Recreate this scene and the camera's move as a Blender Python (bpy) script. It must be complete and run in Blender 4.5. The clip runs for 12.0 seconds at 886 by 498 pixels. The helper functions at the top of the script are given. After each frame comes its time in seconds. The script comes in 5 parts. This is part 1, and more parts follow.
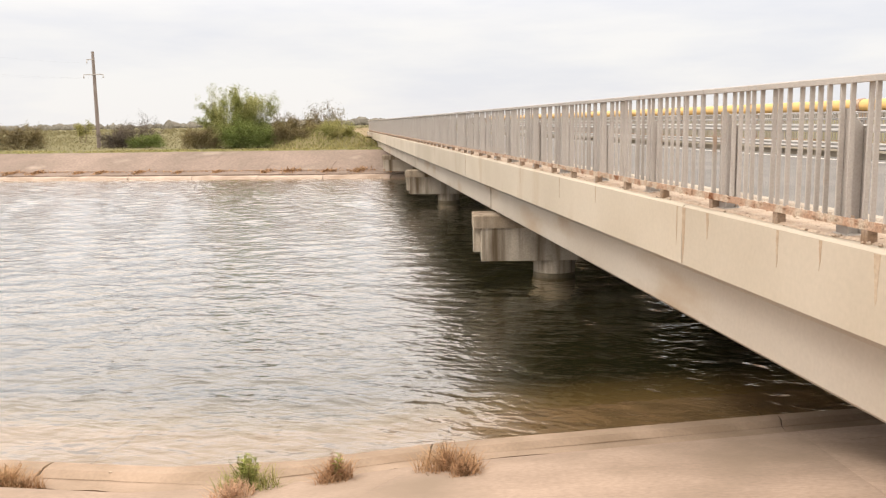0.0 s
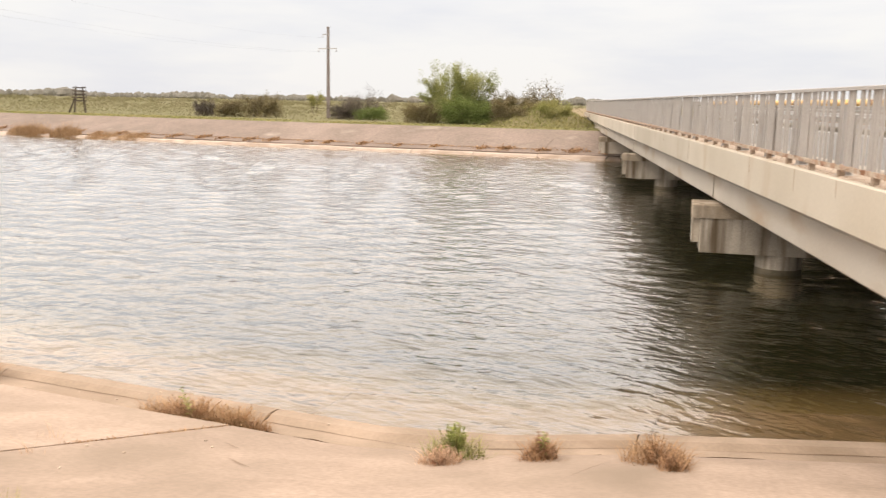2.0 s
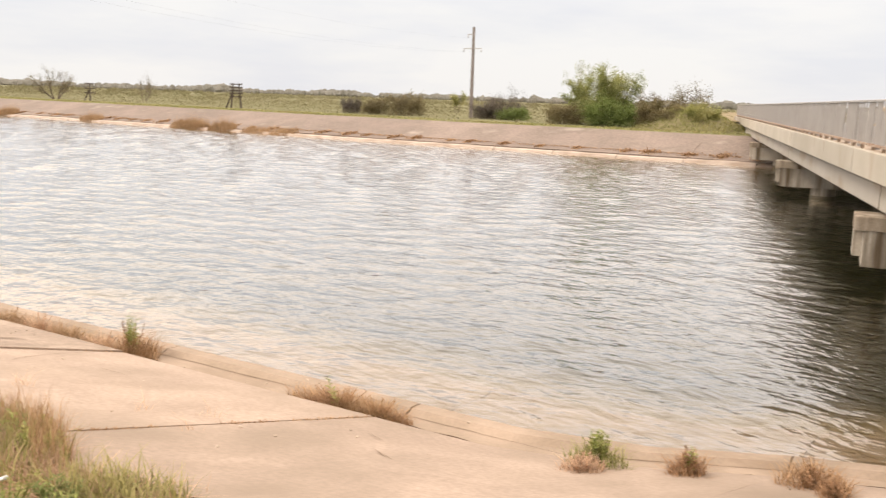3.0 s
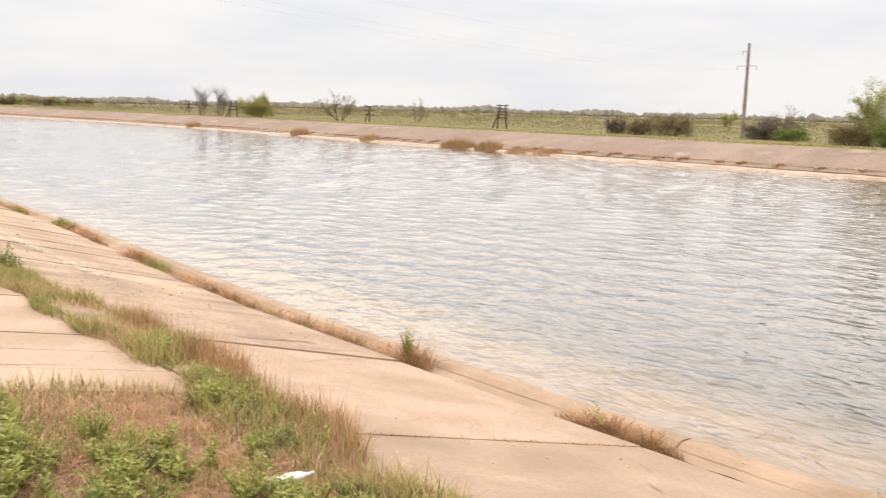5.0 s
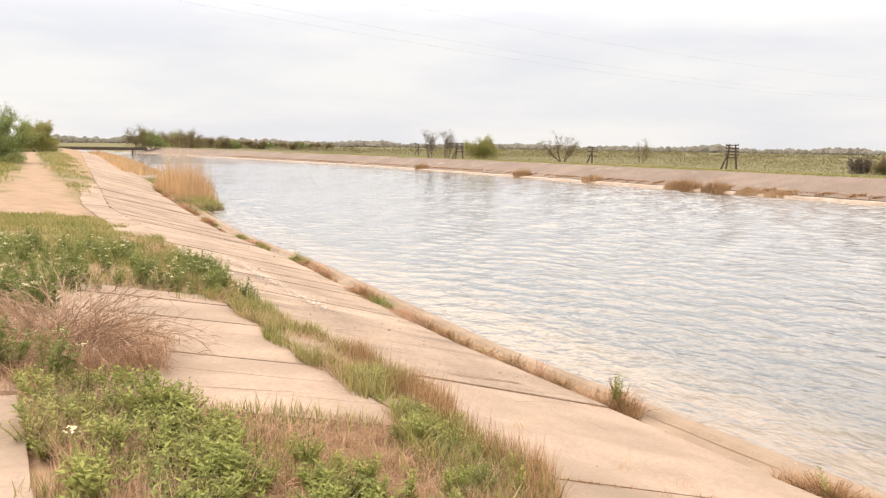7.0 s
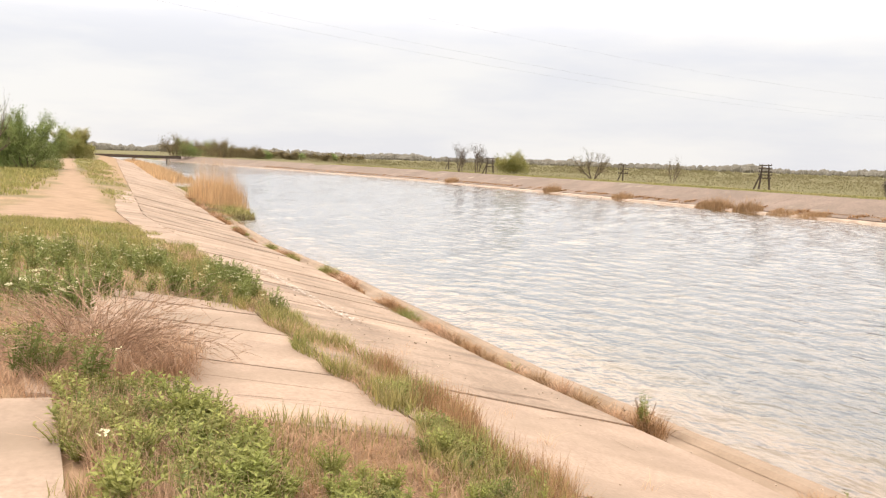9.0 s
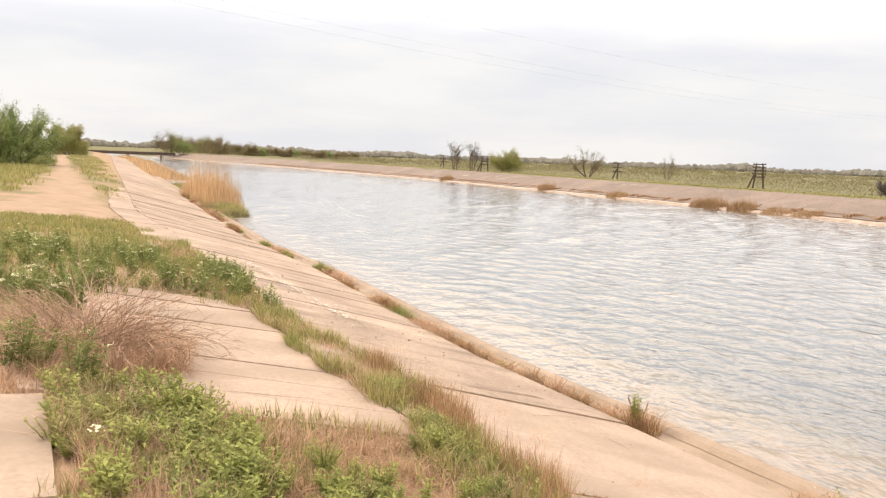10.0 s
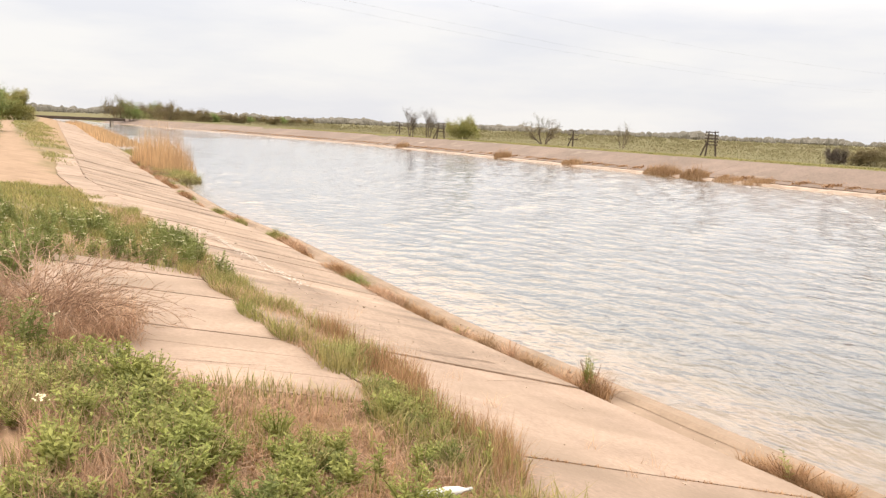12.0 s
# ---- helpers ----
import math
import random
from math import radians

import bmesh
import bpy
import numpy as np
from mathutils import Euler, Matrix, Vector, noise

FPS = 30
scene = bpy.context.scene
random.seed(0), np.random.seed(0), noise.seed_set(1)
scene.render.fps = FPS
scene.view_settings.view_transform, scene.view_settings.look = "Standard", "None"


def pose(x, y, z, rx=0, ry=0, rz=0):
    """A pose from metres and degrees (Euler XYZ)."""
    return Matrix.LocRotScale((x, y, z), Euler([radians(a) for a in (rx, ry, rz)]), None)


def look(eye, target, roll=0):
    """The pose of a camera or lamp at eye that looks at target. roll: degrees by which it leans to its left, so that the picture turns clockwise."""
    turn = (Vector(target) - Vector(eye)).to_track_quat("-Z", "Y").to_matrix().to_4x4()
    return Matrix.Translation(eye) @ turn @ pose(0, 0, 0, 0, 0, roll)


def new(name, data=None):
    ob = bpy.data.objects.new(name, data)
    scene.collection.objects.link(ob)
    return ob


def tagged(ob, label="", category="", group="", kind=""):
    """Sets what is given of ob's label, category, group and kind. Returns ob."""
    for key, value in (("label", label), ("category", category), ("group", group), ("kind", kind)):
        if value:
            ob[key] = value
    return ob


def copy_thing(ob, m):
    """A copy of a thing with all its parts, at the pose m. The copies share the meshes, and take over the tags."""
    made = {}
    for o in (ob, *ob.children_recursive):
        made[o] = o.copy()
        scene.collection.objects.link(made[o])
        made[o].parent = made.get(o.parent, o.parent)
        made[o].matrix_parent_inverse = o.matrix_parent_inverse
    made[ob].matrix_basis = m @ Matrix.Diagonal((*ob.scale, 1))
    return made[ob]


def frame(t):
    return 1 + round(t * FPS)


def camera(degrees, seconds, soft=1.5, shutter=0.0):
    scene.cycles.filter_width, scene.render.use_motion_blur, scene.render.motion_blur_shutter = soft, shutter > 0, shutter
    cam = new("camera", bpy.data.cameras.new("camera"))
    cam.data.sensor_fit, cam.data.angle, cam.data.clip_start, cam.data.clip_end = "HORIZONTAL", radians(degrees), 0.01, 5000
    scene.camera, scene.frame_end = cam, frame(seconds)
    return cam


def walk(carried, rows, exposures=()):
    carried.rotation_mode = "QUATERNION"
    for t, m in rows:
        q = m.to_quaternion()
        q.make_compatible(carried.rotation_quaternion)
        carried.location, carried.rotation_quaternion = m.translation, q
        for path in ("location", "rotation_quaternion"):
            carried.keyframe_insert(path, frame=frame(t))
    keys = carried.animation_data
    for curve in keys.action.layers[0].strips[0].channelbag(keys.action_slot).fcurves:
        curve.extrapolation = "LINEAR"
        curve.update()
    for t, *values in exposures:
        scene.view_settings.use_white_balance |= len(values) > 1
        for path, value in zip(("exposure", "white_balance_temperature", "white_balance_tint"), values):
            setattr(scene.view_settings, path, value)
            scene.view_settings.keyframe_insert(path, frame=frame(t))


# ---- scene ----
# the camera and its path: x, y, z, yaw, pitch, roll
cam = camera(53.27, 12.0, soft=1.25, shutter=0.35)
ROWS = [
    (0.0, 0.000, 0.000, 3.355, 7.66, -8.19, 0.89),
    (0.5, -0.014, 0.017, 3.355, 9.01, -8.22, 0.09),
    (1.0, -0.039, 0.001, 3.354, 12.07, -8.35, -0.00),
    (1.5, -0.065, 0.000, 3.354, 16.75, -8.86, -0.36),
    (2.0, -0.109, -0.020, 3.357, 21.46, -9.52, -1.06),
    (2.5, -0.160, -0.029, 3.360, 25.74, -9.70, -1.47),
    (3.0, -0.235, -0.028, 3.345, 30.49, -9.73, -1.93),
    (5.0, -0.348, -0.161, 3.388, 47.18, -8.96, -1.51),
    (5.5, -0.320, -0.151, 3.400, 51.90, -8.54, -1.55),
    (6.0, -0.266, -0.123, 3.420, 56.06, -8.23, -1.25),
    (6.5, -0.250, -0.103, 3.424, 59.22, -7.17, -1.11),
    (7.0, -0.221, -0.098, 3.425, 61.48, -6.65, -0.92),
    (9.0, -0.162, -0.132, 3.442, 63.45, -5.80, -2.03),
    (9.5, -0.154, -0.128, 3.438, 63.39, -5.90, -2.18),
    (10.0, -0.161, -0.121, 3.434, 63.12, -5.93, -2.25),
    (10.5, -0.147, -0.106, 3.427, 62.78, -5.92, -2.32),
    (11.0, -0.164, -0.090, 3.422, 62.21, -6.36, -2.39),
    (11.5, -0.170, -0.079, 3.422, 61.16, -6.89, -2.32),
    (12.0, -0.168, -0.087, 3.420, 60.30, -7.92, -2.47),
]
walk(cam, [(t, pose(x, y, z, 90 + pitch, roll, yaw)) for t, x, y, z, yaw, pitch, roll in ROWS])

# ---- world and sun: a bright, thinly overcast sky ----
SUN_EL, SUN_AZ = 48.0, 222.0     # degrees; azimuth of the sun seen from above, from +x towards +y
world = bpy.data.worlds.new("sky")
scene.world = world
world.use_nodes = True
wn, wl = world.node_tree.nodes, world.node_tree.links
wn.clear()
w_out = wn.new("ShaderNodeOutputWorld")
w_sky = wn.new("ShaderNodeTexSky")
w_sky.sky_type, w_sky.sun_disc = "NISHITA", False
w_sky.sun_elevation, w_sky.sun_rotation = radians(SUN_EL), radians(90 - SUN_AZ)
w_skybg = wn.new("ShaderNodeBackground")
w_skybg.inputs["Strength"].default_value = 0.01
wl.new(w_sky.outputs["Color"], w_skybg.inputs["Color"])
w_tc = wn.new("ShaderNodeTexCoord")
w_sep = wn.new("ShaderNodeSeparateXYZ")
wl.new(w_tc.outputs["Generated"], w_sep.inputs[0])
# cloud layer: brighter towards the zenith, as an overcast sky is
w_grad = wn.new("ShaderNodeValToRGB")
w_grad.color_ramp.interpolation = "B_SPLINE"
for pos, v in ((0.0, 0.328), (0.085, 0.328), (0.13, 0.340), (0.17, 0.45), (0.21, 0.84), (0.62, 0.98), (1.0, 1.0)):
    e = w_grad.color_ramp.elements[-int(pos)] if pos in (0.0, 1.0) else w_grad.color_ramp.elements.new(pos)
    e.color = (v, v * (1 - 0.14 * max(0, v - 0.30)), v * (1 - 0.30 * max(0, v - 0.30)), 1)
wl.new(w_sep.outputs["Z"], w_grad.inputs["Fac"])
w_tint = wn.new("ShaderNodeMix")
w_tint.data_type, w_tint.blend_type = "RGBA", "MULTIPLY"
w_tint.inputs[0].default_value = 1.0
wl.new(w_grad.outputs["Color"], w_tint.inputs[6])
w_map = wn.new("ShaderNodeMapping")
w_map.inputs["Scale"].default_value = (1.3, 1.3, 7.0)
wl.new(w_tc.outputs["Generated"], w_map.inputs["Vector"])
w_noise = wn.new("ShaderNodeTexNoise")
w_noise.inputs["Scale"].default_value, w_noise.inputs["Detail"].default_value = 2.2, 6.0
w_noise.inputs["Roughness"].default_value = 0.55
wl.new(w_map.outputs[0], w_noise.inputs["Vector"])
w_ramp = wn.new("ShaderNodeValToRGB")
w_ramp.color_ramp.elements[0].position, w_ramp.color_ramp.elements[0].color = 0.38, (0.872, 0.870, 0.912, 1)
w_ramp.color_ramp.elements[1].position, w_ramp.color_ramp.elements[1].color = 0.60, (1.0, 0.975, 0.958, 1)
wl.new(w_noise.outputs["Fac"], w_ramp.inputs[0])
w_cloud = wn.new("ShaderNodeBackground")
wl.new(w_ramp.outputs[0], w_tint.inputs[7])
wl.new(w_tint.outputs[2], w_cloud.inputs["Color"])
w_cloud.inputs["Strength"].default_value = 2.75
w_add = wn.new("ShaderNodeAddShader")
wl.new(w_skybg.outputs[0], w_add.inputs[0])
wl.new(w_cloud.outputs[0], w_add.inputs[1])
wl.new(w_add.outputs[0], w_out.inputs["Surface"])

sun = new("sun", bpy.data.lights.new("sun", "SUN"))
sun.data.energy, sun.data.angle, sun.data.color = 1.1, radians(14), (1.0, 0.93, 0.83)
sd = Vector((math.cos(radians(SUN_EL)) * math.cos(radians(SUN_AZ)), math.cos(radians(SUN_EL)) * math.sin(radians(SUN_AZ)), math.sin(radians(SUN_EL))))
sun.matrix_world = look(sd * 50, (0, 0, 0))
scene.view_settings.exposure = 0.0


# ---- materials ----
def mat(name, base, rough=0.8, second=None, scale=3.0, lo=0.35, hi=0.65, fine=40.0, fine_amt=0.25, bump=0.2, bump_scale=30.0, metal=0.0,
        stain=None, stain_scale=0.6, stain_stretch=(1, 1, 1), stain_lo=0.55, stain_hi=0.75, by_object=0.0, by_island=0.0, spec=0.3, trans=0.0, bump_dist=0.01):
    """A surface: base and second colour mixed by a broad noise, a fine grain, an optional stain, and relief."""
    m = bpy.data.materials.new(name)
    m.use_nodes = True
    n, l = m.node_tree.nodes, m.node_tree.links
    n.clear()
    out = n.new("ShaderNodeOutputMaterial")
    b = n.new("ShaderNodeBsdfPrincipled")
    b.inputs["Roughness"].default_value, b.inputs["Metallic"].default_value = rough, metal
    b.inputs["Specular IOR Level"].default_value = spec
    geo = n.new("ShaderNodeNewGeometry")

    def nz(s, detail=4.0, stretch=(1, 1, 1)):
        mp = n.new("ShaderNodeMapping")
        mp.inputs["Scale"].default_value = stretch
        l.new(geo.outputs["Position"], mp.inputs["Vector"])
        t = n.new("ShaderNodeTexNoise")
        t.inputs["Scale"].default_value, t.inputs["Detail"].default_value = s, detail
        l.new(mp.outputs[0], t.inputs["Vector"])
        return t.outputs["Fac"]

    def ranged(v, a, c, lo2=0.0, hi2=1.0):
        r = n.new("ShaderNodeMapRange")
        for k, x in zip(("From Min", "From Max", "To Min", "To Max"), (a, c, lo2, hi2)):
            r.inputs[k].default_value = x
        l.new(v, r.inputs["Value"])
        return r.outputs[0]

    def mixed(fac, a, c, mode="MIX"):
        x = n.new("ShaderNodeMix")
        x.data_type, x.blend_type = "RGBA", mode
        if hasattr(fac, "default_value"):
            l.new(fac, x.inputs[0])
        else:
            x.inputs[0].default_value = fac
        for sock, val in ((x.inputs[6], a), (x.inputs[7], c)):
            if hasattr(val, "default_value"):
                l.new(val, sock)
            else:
                sock.default_value = (*val, 1)
        return x.outputs[2]

    col = mixed(ranged(nz(scale), lo, hi), base, second or tuple(c * 0.8 for c in base))
    if fine_amt:
        g = ranged(nz(fine, 3.0), 0.25, 0.75, 1 - fine_amt, 1 + fine_amt)
        cc = n.new("ShaderNodeCombineColor")
        for k in range(3):
            l.new(g, cc.inputs[k])
        col = mixed(1.0, col, cc.outputs[0], "MULTIPLY")
    if stain:
        col = mixed(ranged(nz(stain_scale, 5.0, stain_stretch), stain_lo, stain_hi), col, stain)
    for amt, node, sock in ((by_object, "ShaderNodeObjectInfo", "Random"), (by_island, "ShaderNodeNewGeometry", "Random Per Island")):
        if amt:
            o = n.new(node)
            r = ranged(o.outputs[sock], 0, 1, 1 - amt, 1 + amt)
            cc = n.new("ShaderNodeCombineColor")
            for k in range(3):
                l.new(r, cc.inputs[k])
            col = mixed(1.0, col, cc.outputs[0], "MULTIPLY")
    l.new(col, b.inputs["Base Color"])
    if bump:
        bp = n.new("ShaderNodeBump")
        bp.inputs["Strength"].default_value, bp.inputs["Distance"].default_value = bump, bump_dist
        l.new(nz(bump_scale, 5.0), bp.inputs["Height"])
        l.new(bp.outputs[0], b.inputs["Normal"])
    surf = b.outputs[0]
    if trans:
        tr = n.new("ShaderNodeBsdfTranslucent")
        l.new(col, tr.inputs["Color"])
        mx = n.new("ShaderNodeMixShader")
        mx.inputs[0].default_value = trans
        l.new(surf, mx.inputs[1])
        l.new(tr.outputs[0], mx.inputs[2])
        surf = mx.outputs[0]
    l.new(surf, out.inputs["Surface"])
    return m


M_SLAB = mat("old_bank_concrete", (0.41, 0.310, 0.240), 0.9, (0.335, 0.252, 0.194), 1.3, fine=22, fine_amt=0.15, bump=0.35, bump_scale=38, stain=(0.26, 0.198, 0.146), stain_scale=0.9, stain_stretch=(1, 0.5, 1), stain_lo=0.46, stain_hi=0.74, by_object=0.10)
M_SLABOLD = mat("rough_weathered_bank_concrete", (0.40, 0.305, 0.235), 0.92, (0.305, 0.230, 0.175), 0.9, fine=16, fine_amt=0.22, bump=0.7, bump_scale=14, stain=(0.20, 0.152, 0.115), stain_scale=1.1, stain_stretch=(1.6, 0.5, 1), stain_lo=0.50, stain_hi=0.74, by_object=0.10)
M_LEDGE = mat("wet_stained_concrete_ledge", (0.36, 0.27, 0.20), 0.8, (0.255, 0.19, 0.135), 1.6, fine=30, fine_amt=0.09, bump=0.25, bump_scale=22, stain=(0.25, 0.18, 0.125), stain_scale=1.3, stain_stretch=(0.4, 2.2, 1))
M_FARLEDGE = mat("pale_far_ledge_concrete", (0.45, 0.365, 0.30), 0.85, (0.31, 0.235, 0.18), 0.9, fine=12, fine_amt=0.15, bump=0.2)
M_FARSLAB = mat("grey_brown_bank_concrete", (0.245, 0.188, 0.155), 0.9, (0.19, 0.146, 0.118), 0.35, fine=7, fine_amt=0.25, bump=0.5, bump_scale=8, stain=(0.37, 0.31, 0.26), stain_scale=0.35, stain_lo=0.60, stain_hi=0.78, by_object=0.07)
M_FASCIA = mat("cream_bridge_concrete", (0.51, 0.455, 0.375), 0.85, (0.45, 0.395, 0.315), 0.5, fine=25, fine_amt=0.04, bump=0.06, bump_scale=30, stain=(0.40, 0.315, 0.225), stain_scale=0.7, stain_stretch=(1.2, 1.2, 0.5), stain_lo=0.60, stain_hi=0.80, by_object=0.09)
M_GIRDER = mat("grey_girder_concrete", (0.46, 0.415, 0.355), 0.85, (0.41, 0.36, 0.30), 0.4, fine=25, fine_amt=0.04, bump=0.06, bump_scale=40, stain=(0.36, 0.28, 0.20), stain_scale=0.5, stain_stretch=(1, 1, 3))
# raw inner concrete, its colour darkened to deepen the shade under the deck
M_RAWSHADE = mat("raw_shade_darkened_concrete", (0.17, 0.15, 0.125), 0.9, (0.135, 0.12, 0.098), 0.6, fine=25, fine_amt=0.08, bump=0.1, stain=(0.12, 0.10, 0.08), stain_scale=0.8)
# dirt of the cracks, and the painted shade of seams and far joints
M_CRACKSHADE = mat("crack_dirt_and_edge_shade", (0.15, 0.10, 0.065), 0.95, (0.21, 0.14, 0.09), 6.0, fine_amt=0.2, bump=0)
M_PIER = mat("weathered_pier_concrete", (0.50, 0.44, 0.36), 0.9, (0.36, 0.31, 0.25), 0.9, fine=30, fine_amt=0.14, bump=0.4, bump_scale=25, stain=(0.13, 0.095, 0.06), stain_scale=1.3, stain_stretch=(2.4, 2.4, 0.18), stain_lo=0.50, stain_hi=0.68)
M_PIERTOP = mat("dark_stained_cap_concrete", (0.30, 0.235, 0.165), 0.9, (0.40, 0.335, 0.26), 1.6, fine=30, fine_amt=0.15, bump=0.4, bump_scale=25, stain=(0.13, 0.09, 0.055), stain_scale=1.5, stain_stretch=(2.4, 2.4, 0.3), stain_lo=0.48, stain_hi=0.70)
M_ALGAE = mat("dark_waterline_algae", (0.115, 0.095, 0.060), 0.7, (0.19, 0.155, 0.105), 3.0, fine=40, fine_amt=0.2, bump=0.3)
M_GRIT = mat("brown_rust_grit", (0.37, 0.285, 0.215), 0.95, (0.44, 0.36, 0.285), 5.0, fine=60, fine_amt=0.3, bump=0.5, bump_scale=60, by_island=0.35)
M_STEEL = mat("grey_painted_railing_steel", (0.40, 0.375, 0.35), 0.55, (0.36, 0.335, 0.31), 2.0, fine=70, fine_amt=0.1, bump=0.1, bump_scale=60, stain=(0.31, 0.22, 0.15), stain_scale=5.0, stain_stretch=(1, 1, 0.35), stain_lo=0.66, stain_hi=0.76, by_object=0.04)
M_RUST = mat("rusted_flaking_steel", (0.38, 0.25, 0.175), 0.9, (0.46, 0.38, 0.30), 7.0, 0.42, 0.58, fine=60, fine_amt=0.35, bump=0.8, bump_scale=60, stain=(0.22, 0.10, 0.05), stain_scale=5.0, stain_lo=0.58, stain_hi=0.66)
M_STUB = mat("rust_stained_bracket", (0.30, 0.235, 0.18), 0.9, (0.22, 0.15, 0.10), 9.0, fine=60, fine_amt=0.25, bump=0.4)
M_RUNOFF = mat("rusty_runoff_stain", (0.34, 0.245, 0.165), 0.9, (0.455, 0.375, 0.285), 3.0, fine=30, fine_amt=0.15, bump=0)
M_GALV = mat("galvanised_guardrail_steel", (0.45, 0.44, 0.43), 0.5, (0.37, 0.36, 0.35), 1.5, fine=40, fine_amt=0.08, bump=0.05, stain=(0.35, 0.28, 0.22), stain_scale=2.0, stain_lo=0.66, stain_hi=0.78)
M_PIPE = mat("yellow_gas_pipe_paint", (0.72, 0.47, 0.18), 0.5, (0.64, 0.42, 0.17), 1.2, fine=40, fine_amt=0.08, bump=0.08, stain=(0.30, 0.16, 0.07), stain_scale=1.7, stain_lo=0.66, stain_hi=0.76)
M_ASPHALT = mat("worn_grey_asphalt", (0.19, 0.18, 0.17), 0.9, (0.15, 0.145, 0.14), 0.6, fine=120, fine_amt=0.3, bump=0.4, bump_scale=120)
M_PAINT = mat("white_road_paint", (0.75, 0.74, 0.70), 0.7, (0.6, 0.58, 0.55), 4.0, fine=60, fine_amt=0.15, bump=0.1)
M_WALKWAY = mat("dusty_walkway_concrete", (0.42, 0.37, 0.31), 0.9, (0.33, 0.28, 0.23), 1.8, fine=60, fine_amt=0.25, bump=0.4, bump_scale=50)
M_POLE = mat("concrete_pole", (0.23, 0.195, 0.175), 0.9, (0.18, 0.15, 0.135), 1.0, fine=30, fine_amt=0.12, bump=0.2)
M_TIMBER = mat("tarred_dark_timber", (0.06, 0.045, 0.035), 0.85, (0.09, 0.07, 0.055), 3.0, fine=30, fine_amt=0.3, bump=0.4)
M_WIRE = mat("weathered_aluminium_wire", (0.30, 0.30, 0.31), 0.5, fine_amt=0, bump=0)
M_BARK = mat("grey_brown_bark", (0.15, 0.115, 0.085), 0.95, (0.10, 0.08, 0.06), 5.0, fine=30, fine_amt=0.3, bump=0.6)
M_TWIG = mat("dry_brown_twig", (0.34, 0.225, 0.155), 0.95, (0.45, 0.315, 0.22), 6.0, fine_amt=0.1, bump=0, by_island=0.3)
M_LITTER = mat("white_litter_plastic", (0.8, 0.8, 0.8), 0.4, (0.7, 0.7, 0.68), 8.0, fine_amt=0.05, bump=0.2)
M_LIME = mat("dried_lime", (0.60, 0.54, 0.475), 0.9, (0.50, 0.43, 0.365), 6.0, fine_amt=0.2, bump=0.1)
M_FLOWER = mat("cream_white_blossom", (0.72, 0.69, 0.48), 0.8, (0.65, 0.61, 0.38), 20.0, fine_amt=0.1, bump=0, by_island=0.12)


def leaf_mat(name, a, b, isl=0.35, trans=0.35, scale=1.2):
    return mat(name, a, 0.65, b, scale, fine_amt=0, bump=0, by_island=isl, trans=trans, spec=0.25)


M_WEED = leaf_mat("fresh_green_weed_leaf", (0.285, 0.315, 0.092), (0.37, 0.375, 0.125))
M_WEEDDARK = leaf_mat("dark_green_weed_leaf", (0.19, 0.228, 0.070), (0.27, 0.295, 0.105))
M_GRASS = leaf_mat("spring_grass_blade", (0.235, 0.245, 0.075), (0.34, 0.295, 0.115))
M_GRASSDRY = leaf_mat("dry_straw_blade", (0.58, 0.405, 0.275), (0.45, 0.295, 0.19))
M_LAWN = leaf_mat("yellow_green_turf_blade", (0.25, 0.26, 0.085), (0.34, 0.29, 0.125), scale=0.5)
M_FIELD = leaf_mat("olive_field_grass_blade", (0.215, 0.20, 0.100), (0.255, 0.225, 0.130), 0.06, trans=0.3, scale=0.05)
M_REED = leaf_mat("golden_dry_reed", (0.60, 0.415, 0.235), (0.50, 0.335, 0.185), 0.3, 0.3, 0.5)
M_TANREED = leaf_mat("tan_brown_reed", (0.43, 0.29, 0.165), (0.34, 0.22, 0.12), 0.3, 0.25, 0.6)
M_DRYWEED = leaf_mat("rust_brown_dry_weed", (0.31, 0.175, 0.090), (0.41, 0.26, 0.14), 0.35, 0.2, 2.0)
M_LEAF_A = leaf_mat("pale_willow_leaf", (0.275, 0.300, 0.095), (0.37, 0.365, 0.150), 0.35, 0.35, 0.5)
M_LEAF_B = leaf_mat("fresh_bush_leaf", (0.225, 0.275, 0.08), (0.165, 0.205, 0.065), 0.35, 0.35, 0.5)
M_LEAF_C = leaf_mat("brown_budding_leaf", (0.246, 0.203, 0.094), (0.189, 0.152, 0.087), 0.35, 0.2, 0.5)
M_LEAF_D = leaf_mat("dark_purple_brown_bud", (0.123, 0.102, 0.087), (0.174, 0.145, 0.109), 0.35, 0.1, 0.8)
M_LEAF_E = leaf_mat("deep_green_bush_leaf", (0.20, 0.262, 0.085), (0.29, 0.335, 0.13), 0.35, 0.3, 0.6)
M_LEAF_F = leaf_mat("yellow_green_bush_leaf", (0.29, 0.295, 0.095), (0.35, 0.32, 0.13), 0.3, 0.35, 0.6)
M_FARWOOD = leaf_mat("hazy_far_wood", (0.150, 0.143, 0.115), (0.18, 0.165, 0.135), 0.10, 0.0, 0.01)


